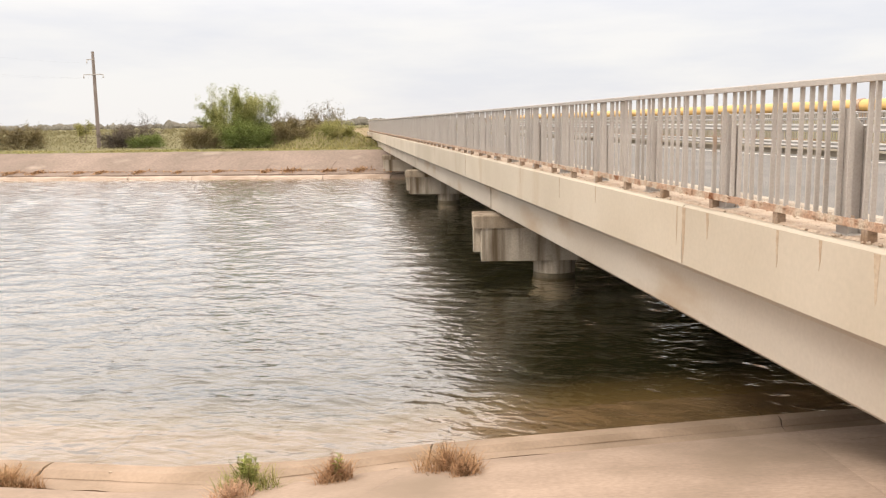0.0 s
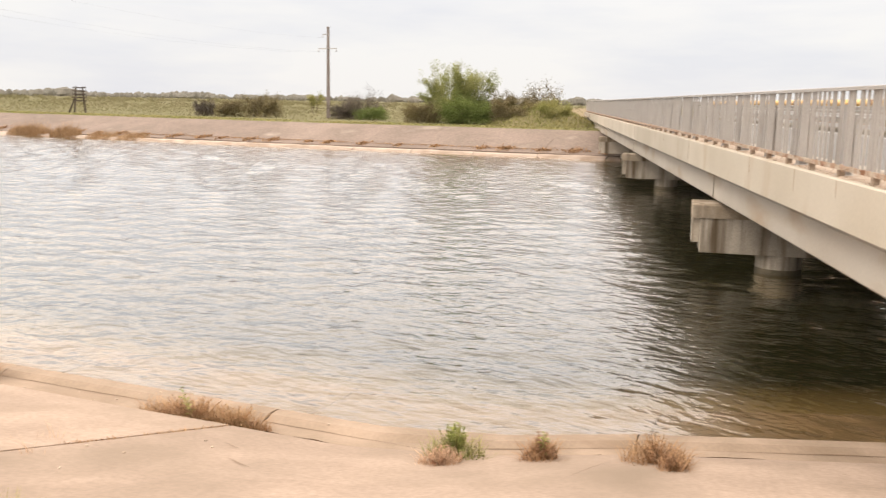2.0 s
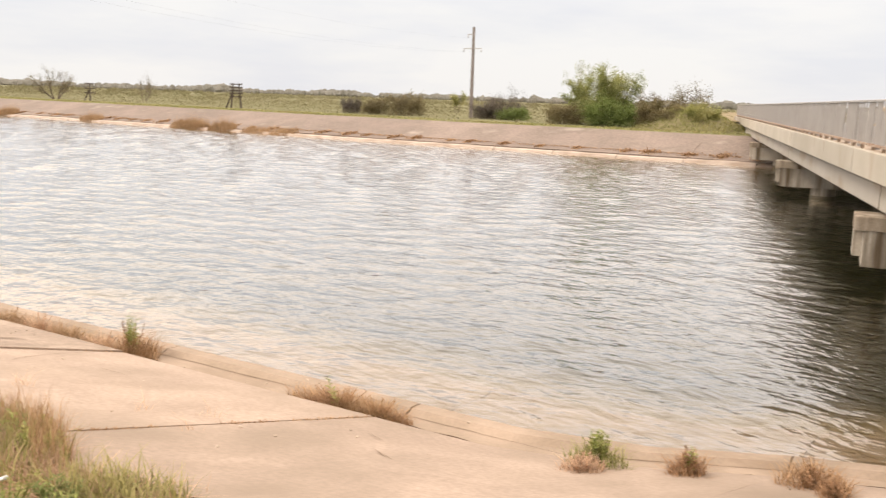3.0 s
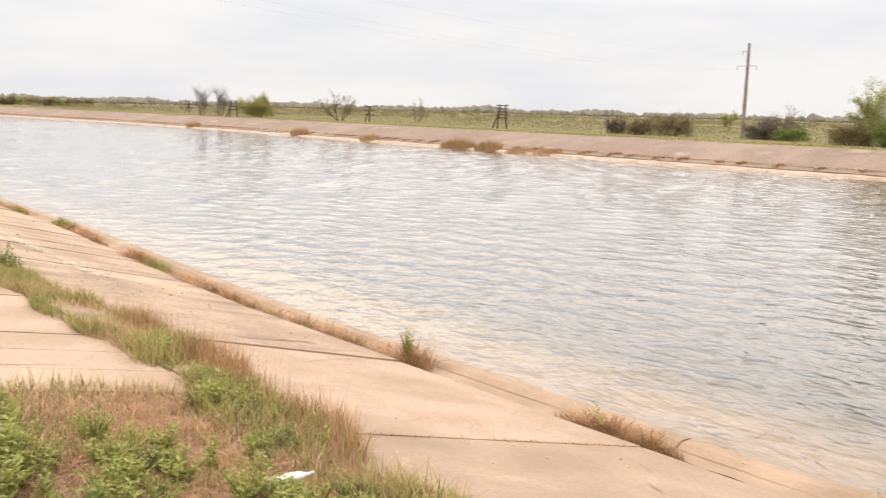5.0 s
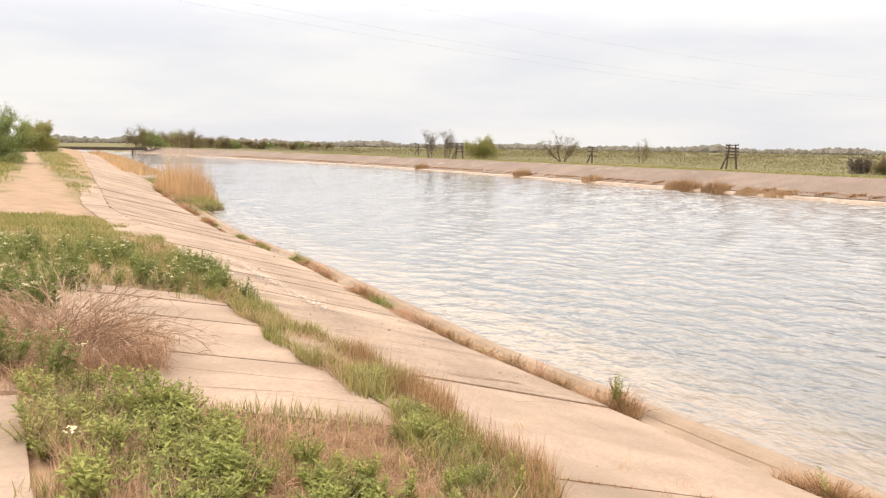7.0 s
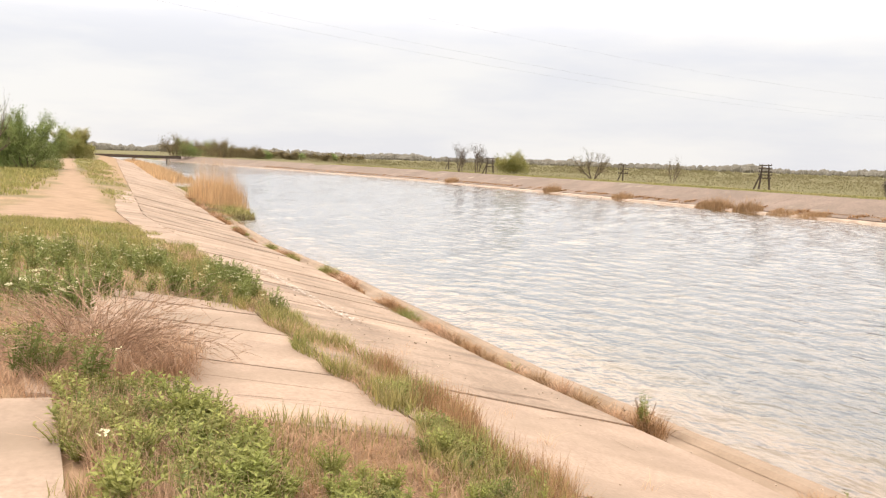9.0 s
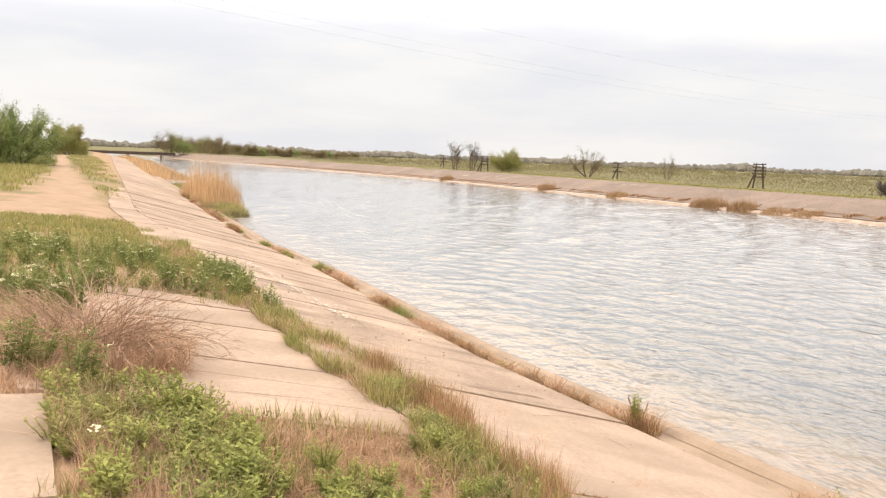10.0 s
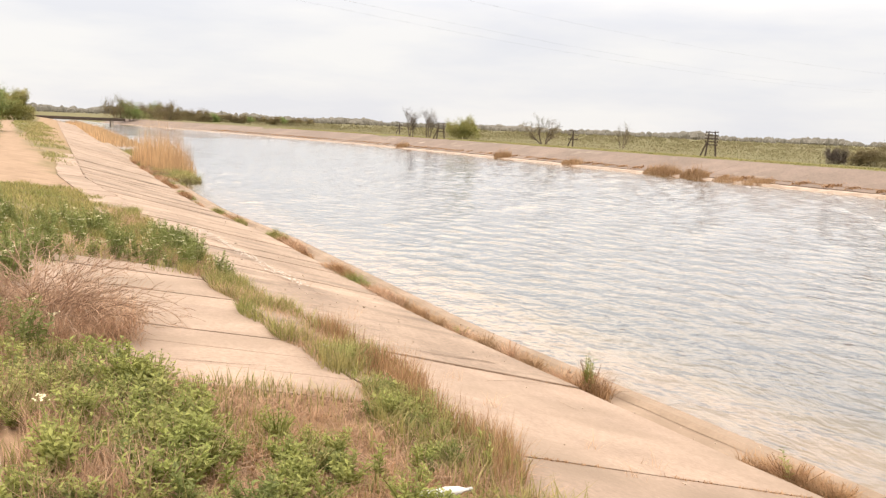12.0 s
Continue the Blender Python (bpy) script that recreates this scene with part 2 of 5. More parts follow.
def water_mat():
    m = bpy.data.materials.new("rippled_canal_water")
    m.use_nodes = True
    n, l = m.node_tree.nodes, m.node_tree.links
    b = n["Principled BSDF"]
    b.inputs["Base Color"].default_value = (0.62, 0.52, 0.30, 1)
    b.inputs["Roughness"].default_value, b.inputs["IOR"].default_value = 0.03, 1.45
    b.inputs["Transmission Weight"].default_value = 1.0
    geo = n.new("ShaderNodeNewGeometry")
    last = None
    for sc, st, dist, strength in ((2.4, (1.25, 0.85, 1), 0.048, 1.0), (5.2, (1.15, 0.85, 1), 0.016, 1.0), (13.0, (1.1, 0.9, 1), 0.0022, 1.0)):
        mp = n.new("ShaderNodeMapping")
        mp.vector_type = "TEXTURE"
        mp.inputs["Scale"].default_value, mp.inputs["Rotation"].default_value = st, (0, 0, radians(-12))
        l.new(geo.outputs["Position"], mp.inputs["Vector"])
        t = n.new("ShaderNodeTexNoise")
        t.inputs["Scale"].default_value, t.inputs["Detail"].default_value, t.inputs["Distortion"].default_value = sc, 2.0, 0.3
        l.new(mp.outputs[0], t.inputs["Vector"])
        bp = n.new("ShaderNodeBump")
        bp.inputs["Strength"].default_value, bp.inputs["Distance"].default_value = strength, dist
        l.new(t.outputs["Fac"], bp.inputs["Height"])
        if last:
            l.new(last, bp.inputs["Normal"])
        last = bp.outputs[0]
    b.inputs["Coat Weight"].default_value, b.inputs["Coat Roughness"].default_value, b.inputs["Coat IOR"].default_value = 0.54, 0.03, 1.45
    l.new(last, b.inputs["Normal"])
    l.new(last, b.inputs["Coat Normal"])
    return m


M_WATER = water_mat()


def ground_mat():
    """Turf, straw, bare sandy track, and canal bed, laid by the mesh's own surface-kind attributes; a depth attribute
    darkens the bed.
    """
    m = bpy.data.materials.new("open_ground")
    m.use_nodes = True
    n, l = m.node_tree.nodes, m.node_tree.links
    b = n["Principled BSDF"]
    b.inputs["Roughness"].default_value, b.inputs["Specular IOR Level"].default_value = 0.95, 0.15
    geo = n.new("ShaderNodeNewGeometry")

    def nz(s, d=5.0):
        t = n.new("ShaderNodeTexNoise")
        t.inputs["Scale"].default_value, t.inputs["Detail"].default_value = s, d
        l.new(geo.outputs["Position"], t.inputs["Vector"])
        return t.outputs["Fac"]

    def ramp(v, p0, c0, p1, c1):
        r = n.new("ShaderNodeValToRGB")
        e = r.color_ramp.elements
        e[0].position, e[0].color, e[1].position, e[1].color = p0, (*c0, 1), p1, (*c1, 1)
        l.new(v, r.inputs[0])
        return r.outputs[0]

    def mix(f, a, c):
        x = n.new("ShaderNodeMix")
        x.data_type = "RGBA"
        l.new(f, x.inputs[0]), l.new(a, x.inputs[6]), l.new(c, x.inputs[7])
        return x.outputs[2]

    def attr(name):
        a = n.new("ShaderNodeAttribute")
        a.attribute_name = name
        return a.outputs["Fac"]

    field = mix(nz(0.03), ramp(nz(0.5), 0.35, (0.175, 0.152, 0.080), 0.7, (0.135, 0.140, 0.058)), ramp(nz(0.2), 0.35, (0.195, 0.166, 0.092), 0.7, (0.145, 0.145, 0.063)))
    straw = ramp(nz(6.0), 0.3, (0.30, 0.19, 0.125), 0.7, (0.46, 0.32, 0.21))
    sand = ramp(nz(1.8), 0.3, (0.285, 0.20, 0.135), 0.7, (0.385, 0.275, 0.19))
    # bed colour darkens with depth, in place of light lost in the water
    bed = ramp(attr("depth_fade"), 0.0, (0.44, 0.33, 0.19), 0.55, (0.030, 0.032, 0.017))
    col = mix(attr("straw"), field, straw)
    col = mix(attr("track"), col, sand)
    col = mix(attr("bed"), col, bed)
    l.new(col, b.inputs["Base Color"])
    bp = n.new("ShaderNodeBump")
    bp.inputs["Strength"].default_value, bp.inputs["Distance"].default_value = 0.6, 0.03
    l.new(nz(9.0), bp.inputs["Height"])
    l.new(bp.outputs[0], b.inputs["Normal"])
    return m


M_GROUND = ground_mat()


# ---- mesh tools ----
class Geo:
    """Collects vertices and faces of one mesh."""
    def __init__(self):
        self.v, self.f = [], []

    def add(self, verts, faces):
        k = len(self.v)
        self.v += verts
        self.f += [tuple(i + k for i in q) for q in faces]

    def box(self, x0, x1, y0, y1, z0, z1, c=0.0, m=None):
        """A box with its upright and top edges taken off by c."""
        if c:
            ring = [(x0 + c, y0), (x1 - c, y0), (x1, y0 + c), (x1, y1 - c), (x1 - c, y1), (x0 + c, y1), (x0, y1 - c), (x0, y0 + c)]
            top = [(min(max(x, x0 + c), x1 - c), min(max(y, y0 + c), y1 - c)) for x, y in ring]
            vs = [(x, y, z0) for x, y in ring] + [(x, y, z1 - c) for x, y in ring] + [(x, y, z1) for x, y in top]
            fs = [(i, (i + 1) % 8, 8 + (i + 1) % 8, 8 + i) for i in range(8)] + [(8 + i, 8 + (i + 1) % 8, 16 + (i + 1) % 8, 16 + i) for i in range(8)]
            fs += [tuple(range(7, -1, -1)), tuple(range(16, 24))]
        else:
            vs = [(x, y, z) for z in (z0, z1) for x, y in ((x0, y0), (x1, y0), (x1, y1), (x0, y1))]
            fs = [(3, 2, 1, 0), (4, 5, 6, 7), (0, 1, 5, 4), (1, 2, 6, 5), (2, 3, 7, 6), (3, 0, 4, 7)]
        if m:
            vs = [tuple(m @ Vector(p)) for p in vs]
        self.add(vs, fs)
        return self

    def tube(self, pts, radii, n=8, cap=True):
        pts = [Vector(p) for p in pts]
        vs, fs = [], []
        for i, p in enumerate(pts):
            d = (pts[min(i + 1, len(pts) - 1)] - pts[max(i - 1, 0)]).normalized()
            a = d.orthogonal().normalized() if i == 0 else (a - d * a.dot(d)).normalized()
            b = d.cross(a)
            for k in range(n):
                w = 2 * math.pi * k / n
                vs.append(tuple(p + (a * math.cos(w) + b * math.sin(w)) * radii[i]))
        for i in range(len(pts) - 1):
            fs += [(i * n + k, i * n + (k + 1) % n, (i + 1) * n + (k + 1) % n, (i + 1) * n + k) for k in range(n)]
        if cap:
            fs += [tuple(range(n - 1, -1, -1)), tuple(range((len(pts) - 1) * n, len(pts) * n))]
        self.add(vs, fs)
        return self

    def prism(self, outline, y0, y1):
        """An outline in x and z drawn out along y."""
        k = len(outline)
        vs = [(x, y0, z) for x, z in outline] + [(x, y1, z) for x, z in outline]
        fs = [(i, (i + 1) % k, k + (i + 1) % k, k + i) for i in range(k)] + [tuple(range(k - 1, -1, -1)), tuple(range(k, 2 * k))]
        self.add(vs, fs)
        return self

    def blade(self, p, h, w, yaw, lean, bend=0.5):
        """A tapering blade of two quads and a tip."""
        cx, sx = math.cos(yaw), math.sin(yaw)
        dx, dy = -sx, cx
        x, y, z = p
        k = len(self.v)
        for s, ww in ((0, 1.0), (0.45, 0.85)):
            o = lean * (s ** (1 + bend))
            self.v += [(x + dx * o - cx * w * ww / 2, y + dy * o - sx * w * ww / 2, z + h * s), (x + dx * o + cx * w * ww / 2, y + dy * o + sx * w * ww / 2, z + h * s)]
        self.v.append((x + dx * lean, y + dy * lean, z + h * (1 - 0.15 * abs(lean) / max(h, 1e-3))))
        self.f += [(k, k + 1, k + 3, k + 2), (k + 2, k + 3, k + 4)]

    def leaf(self, p, d, up, length, w):
        """A pointed leaf folded along its midrib."""
        d, up = Vector(d).normalized(), Vector(up)
        s = d.cross(up)
        s = s.normalized() if s.length > 1e-4 else d.orthogonal().normalized()
        up = s.cross(d)
        p = Vector(p)
        m = p + d * length * 0.45
        k = len(self.v)
        self.v += [tuple(p), tuple(m + s * w / 2 + up * w * 0.15), tuple(p + d * length - up * length * 0.12), tuple(m - s * w / 2 + up * w * 0.15)]
        self.f += [(k, k + 1, k + 2), (k, k + 2, k + 3)]

    def mesh(self, name, material, smooth=False):
        me = bpy.data.meshes.new(name)
        me.from_pydata(self.v, [], self.f)
        me.materials.append(material)
        if smooth:
            me.shade_smooth()
        return me


def thing(name, geo, material, label, category, group="", kind="", smooth=False):
    return tagged(new(name, geo.mesh(name, material, smooth)), label, category, group, kind)


def root(name, m, label, category, group="", kind=""):
    ob = new(name)
    ob.empty_display_size = 0.3
    ob.matrix_basis = m
    return tagged(ob, label, category, group, kind)


def part(name, geo, material, parent, label="", kind="", smooth=False):
    ob = new(name, geo.mesh(name, material, smooth) if isinstance(geo, Geo) else geo)
    ob.parent = parent
    return tagged(ob, label, "", "", kind)


def lerp_line(pts, x):
    return float(np.interp(x, [p[0] for p in pts], [p[1] for p in pts]))


# ---- the lie of the land ----
NEAR_SHORE = [(-700, 37), (-290, 33), (-190, 26), (-115, 18), (-50, 11.2), (-31, 9.2), (-23, 8.98), (-16.4, 8.42), (-12, 8.05), (-3, 8.0), (-1.3, 8.8), (3.1, 10.3), (12, 12.6), (60, 13), (700, 13)]
FAR_SHORE = [(-700, 48), (-290, 44), (-240, 48), (-180, 54.5), (-130, 58), (-97, 57), (-37, 53.5), (60, 53.5), (700, 53.5)]
BANK = [(-3, -0.78), (0, -0.10), (0.34, 0.0), (0.42, 0.15), (0.52, 0.19), (0.62, 0.235), (0.80, 0.24), (0.90, 0.195), (1.35, 0.21), (1.42, 0.34), (5.0, 1.22), (7.8, 1.57), (9.0, 1.64), (60, 1.64)]        # height over distance from the water's edge
FAR_BANK = [(-3, -0.74), (0, -0.02), (0.2, 0.10), (0.65, 0.16), (0.72, 0.22), (6.2, 1.52), (7.0, 1.56), (60, 1.50)]


def near_shore(x):
    return lerp_line(NEAR_SHORE, x)


def far_shore(x):
    return lerp_line(FAR_SHORE, x)


def land(x, y):
    """Height of the ground at x, y."""
    a, b = near_shore(x), far_shore(x)
    if y < a:
        z = lerp_line(BANK, a - y)
        return z
    if y > b:
        return lerp_line(FAR_BANK, y - b)
    return max(-2.6, -0.02 - 0.24 * min(y - a, b - y))


TRACK = [(-400, 27.0), (-190, 13.0), (-137, 8.7), (-103, 6.45), (-67, 4.25), (-51, 3.4), (-38, 2.5), (-33, 2.2), (-26, 1.4), (-18, 1.2), (0, 1.0)]


def track_amount(x, y):
    if x > -19:
        return 0.0
    half = 0.85 + max(0, (x + 60) * 0.018) + max(0, (x + 32) * 0.16)
    d = abs(y - lerp_line(TRACK, x)) + 0.7 * noise.noise((x * 0.35, y * 0.6, 3))
    edge = 1 - min(1, max(0, (x + 24.3) / 1.5 + 0.6 * noise.noise((x * 0.5, y * 0.5, 9))))
    return min(1, max(0, (half - d) / 0.5)) * edge


def straw_amount(x, y):
    t = near_shore(x) - y
    if t < 0:
        return 0.0
    if x < -60:
        return 0.75 if t < 8 else 0.15
    w = 1.0 if (-8.5 < x < 6 and t < 9) else 0.45
    return min(1, max(0, w + 0.8 * noise.noise((x * 0.5, y * 0.5, 5))))


def build_ground():
    def grow(a, b, step, g=1.25):
        out, s = [], step
        while a < b:
            out.append(a)
            a += s
            s *= g
        return out + [b]
    xs = sorted(set([-x for x in grow(30, 3000, 0.6, 1.06)] + list(np.arange(-29.8, 8, 0.22)) + grow(8.1, 3000, 0.6, 1.3)))
    near = sorted([-t for t in grow(10, 2500, 0.5, 1.3)] + [-t for t in (9.6, 9.3, 9, 8.7, 8.4, 8.1, 7.8, 7.4, 7, 6.6, 6.2, 5.8, 5.4, 5.0, 4.2, 3.4, 2.6, 1.8, 1.42, 1.35, 0.9, 0.52, 0.42, 0.34, 0.0)])
    mid = [0.01, 0.02, 0.035, 0.05, 0.07, 0.09, 0.12, 0.16, 0.2, 0.3, 0.5, 0.7, 0.8, 0.84, 0.88, 0.91, 0.94, 0.97, 0.985]
    far = [0.0, 0.2, 0.65, 0.72, 3.5, 6.2, 7.0] + [7.5 + t for t in grow(0.5, 2800, 1.5, 1.25)]
    verts, kinds = [], []
    for x in xs:
        a, b = near_shore(x), far_shore(x)
        for y in [a + t for t in near] + [a + (b - a) * f for f in mid] + [b + t for t in far]:
            z = land(x, y)
            verts.append((x, y, z - (0.12 if -0.3 < z < 0.30 else 0.05 if -0.3 < z < 1.3 and a - 5.2 < y < b + 6.3 else 0)))
            wet = 1.0 if a - 0.3 < y < b + 0.3 else 0.0
            if -15 < x < -2 and a - 11 < y < a - 5.1:
                verts[-1] = (x, y, z - 0.03)
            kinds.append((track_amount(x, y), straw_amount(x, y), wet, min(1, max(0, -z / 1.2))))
    ny = len(near) + len(mid) + len(far)
    faces = [(i * ny + j, (i + 1) * ny + j, (i + 1) * ny + j + 1, i * ny + j + 1) for i in range(len(xs) - 1) for j in range(ny - 1)]
    me = bpy.data.meshes.new("ground")
    me.from_pydata(verts, [], faces)
    for k, name in enumerate(("track", "straw", "bed", "depth_fade")):
        a = me.attributes.new(name, "FLOAT", "POINT")
        a.data.foreach_set("value", [q[k] for q in kinds])
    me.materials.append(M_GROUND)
    me.shade_smooth()
    tagged(new("ground", me), "grassy canal bank and flat steppe with a sandy track", "ground", kind="structure")


build_ground()


def build_water():
    """Open water with low wind waves as real relief, finer near the bank."""
    rng = np.random.RandomState(4)
    xs = np.concatenate([np.arange(-700, -140, 8.0), np.arange(-140, -60, 0.5), np.arange(-60, -36, 0.2), np.arange(-36, 12, 0.13), np.arange(12, 16, 0.25), np.arange(16, 700, 6.0)])
    fr = np.concatenate([np.linspace(0, 0.35, 125, endpoint=False), np.linspace(0.35, 1, 150)])
    a = np.interp(xs, [p[0] for p in NEAR_SHORE], [p[1] for p in NEAR_SHORE]) - 0.6
    b = np.interp(xs, [p[0] for p in FAR_SHORE], [p[1] for p in FAR_SHORE]) + 0.45
    X = np.repeat(xs[:, None], len(fr), 1)
    Y = a[:, None] + (b - a)[:, None] * fr[None, :]
    Z = np.zeros_like(X)
    for i in range(34):
        lam = rng.uniform(0.7, 1.3) if i < 22 else rng.uniform(1.3, 2.6)
        th = radians(rng.normal(102, 40))
        k = 2 * np.pi / lam
        s = np.sin(k * (X * np.cos(th) + Y * np.sin(th)) + rng.uniform(0, 6.28) + 1.2 * np.sin(X * 0.21 + Y * 0.13 + lam))
        Z += (0.0020 if i < 22 else 0.0009) * lam * (s + 0.35 * s * s)
    shore = np.minimum(Y - a[:, None], b[:, None] - Y)
    Z *= np.clip(shore / 2.0, 0.3, 1)
    n = len(fr)
    idx = np.arange(len(xs) * n).reshape(len(xs), n)
    faces = np.stack([idx[:-1, :-1], idx[1:, :-1], idx[1:, 1:], idx[:-1, 1:]], -1).reshape(-1, 4)
    me = bpy.data.meshes.new("water")
    me.from_pydata(np.stack([X, Y, Z], -1).reshape(-1, 3).tolist(), [], faces.tolist())
    me.materials.append(M_WATER)
    me.shade_smooth()
    ob = tagged(new("water", me), "wind-rippled grey-green canal water, shallow and sandy at the edge", "water", kind="structure")
    ob.visible_shadow = False


build_water()


# ---- bank paving ----
def paving(name, parent, material, x0, x1, t0, t1, shore, side, profile, thick=0.09, proud=0.0, skew=0.0, wob=0.02):
    """One concrete slab that lies on a bank between two distances from the water's edge; its rim is slightly uneven."""
    nx = max(1, int(abs(x1 - x0) / 0.9))
    ts = sorted({t0, t1} | {p[0] for p in profile if t0 < p[0] < t1} | ({t0 + (t1 - t0) * k / 4 for k in (1, 2, 3)} if t1 - t0 > 2 else set()))
    nt = len(ts) - 1
    top = []
    for i in range(nx + 1):
        for j, t in enumerate(ts):
            x = x0 + (x1 - x0) * i / nx
            dx = random.uniform(-wob, wob) if i in (0, nx) else 0
            tt = t + (random.uniform(-wob, wob) if j in (0, nt) else 0)
            top.append((x + skew * (t - t0) + dx, shore(x) + side * tt, lerp_line(profile, tt) + proud))
    m = nt + 1
    quads = [(i * m + j, (i + 1) * m + j, (i + 1) * m + j + 1, i * m + j + 1) for i in range(nx) for j in range(nt)]
    rim = [i * m for i in range(nx + 1)] + [nx * m + j for j in range(1, m)] + [i * m + nt for i in range(nx - 1, -1, -1)] + [j for j in range(nt - 1, 0, -1)]
    if side < 0:
        quads, rim = [q[::-1] for q in quads], rim[::-1]
    g = Geo()
    n, k = len(top), len(rim)
    g.add(top + [(top[i][0], top[i][1], top[i][2] - thick) for i in rim], quads + [(rim[(a + 1) % k], rim[a], n + a, n + (a + 1) % k) for a in range(k)])
    return part(name, g, material, parent)


near_paving = root("bank_paving", pose(0, 0, 0), "cracked sun-bleached concrete slabs on the near canal bank", "paving", kind="structure")
x = -4.75 - 3.5 * 55
while x < 13:
    w = 3.5 if x > -12 or x < -80 else 1.1667
    paving("slab", near_paving, M_SLABOLD if -80 < x < -8.5 else M_SLAB, x + (0.008 if x < -1.5 else 0.001), x + w - (0.008 if x + w < -1.5 else 0.001), 1.46, 5.0, near_shore, -1, BANK, skew=-0.12, wob=0.018 if x + w < -1.5 else 0.003, proud=random.uniform(0.0, 0.005 if x > -9 else 0.03))
    x += w
x = -4.75 - 3.5 * 55
while x < 13:
    paving("ledge_slab", near_paving, M_LEDGE, x + 0.006, x + 3.494, -1.2, 1.33, near_shore, -1, BANK, proud=random.uniform(0.0, 0.004), wob=0.012)
    x += 3.5
x = -6.15 - 0.72 * 9
while x < -6.2:
    w = 0.72
    paving("slab", near_paving, M_SLAB, x + 0.011, x + w - 0.013, 5.06, 8.0, near_shore, -1, BANK, proud=random.uniform(0.004, 0.015), skew=-0.40, wob=0.008)
    x += w
for xa, xb in ((-7.1, -5.0), (-4.95, -2.8)):
    paving("slab", near_paving, M_SLAB, xa, xb, 7.85, 10.5, near_shore, -1, BANK, proud=0.03)
x = -47.0
while x < -19.5:
    w = random.uniform(0.9, 1.5)
    paving("kerb_slab", near_paving, M_SLAB, x, x + w - 0.018, 5.07, 5.9, near_shore, -1, BANK, proud=random.uniform(0.03, 0.05), wob=0.03)
    x += w

far_paving = root("far_bank_paving", pose(0, 0, 0), "grey-brown concrete lining of the far canal bank with weedy joints", "paving", kind="structure")
x = -290.0
while x < 30:
    paving("slab", far_paving, M_FARSLAB, x + 0.006, x + 4.294, 0.78, 6.3, far_shore, 1, FAR_BANK, proud=random.uniform(0, 0.003))
    paving("ledge_slab", far_paving, M_FARLEDGE, x + 0.02, x + 4.28, -1.2, 0.64, far_shore, 1, FAR_BANK, proud=random.uniform(0, 0.03), wob=0.05)
    x += 4.3


# ---- the road bridge: along y in its own frame, x to its far side ----
BRIDGE = pose(3.13, 0, 0, 0, 0, 14.6)
U0, U1, WIDE = 1.6, 73.4, 10.4
PIERS = (19.5, 37.5, 55.4)
Z_TOP, Z_FB, Z_GB = 2.60, 2.07, 1.47
bridge = root("road_bridge", BRIDGE, "cream concrete road bridge on stained piers over the canal", "bridge")
joints = [U0] + [v for v in (8.25, 21.4, 34.6, 47.8, 61.0) if v < U1] + [U1]
for a, b in zip(joints, joints[1:]):
    for off, top in ((0.0, False), (WIDE, True)):
        s = 1 if off == 0 else -1
        g = Geo().prism([(off, Z_FB), (off + s * 0.16, Z_FB), (off + s * 0.16, Z_TOP - 0.16), (off + s * 0.42, Z_TOP - 0.16), (off + s * 0.42, Z_TOP), (off + s * 0.02, Z_TOP), (off, Z_TOP - 0.02)][::s], a + 0.012, b - 0.012)
        part("fascia_panel", g, M_FASCIA, bridge)


def ledge_dirt():
    """A ragged strip of grit along the ledge, with crumbs of concrete and rust lying in it."""
    r2 = random.Random(41)
    g = Geo()
    us = list(np.arange(U0, 34, 0.11)) + list(np.arange(34, U1, 0.6))
    for u in us:
        a = 0.06 + 0.05 * noise.noise((u * 1.7, 2, 2)) + r2.uniform(-0.012, 0.012)
        g.v += [(a, u, Z_TOP + 0.003), (a + 0.03, u, Z_TOP + 0.010 + r2.uniform(0, 0.008)), (0.25, u, Z_TOP + 0.016 + r2.uniform(0, 0.012)), (0.415, u, Z_TOP + 0.010)]
    g.f = [(i * 4 + j, i * 4 + j + 1, i * 4 + j + 5, i * 4 + j + 4) for i in range(len(us) - 1) for j in range(3)]
    part("ledge_dirt", g, M_GRIT, bridge, "brown grit on the ledge")
    g = Geo()
    for _ in range(1100):
        u = U0 + 2.5 + 26 * r2.random() ** 1.6
        q = r2.uniform(0.004, 0.015)
        m = Matrix.Translation((r2.uniform(0.05, 0.36), u, Z_TOP + 0.006 + q * 0.4)) @ pose(0, 0, 0, r2.uniform(-40, 40), r2.uniform(-40, 40), r2.uniform(0, 360))
        g.box(-q, q, -q * 0.8, q * 0.8, -q * 0.5, q * 0.5, 0.0, m)
    part("rubble", g, M_GRIT, bridge, "crumbs of concrete and rust", kind="stuff")


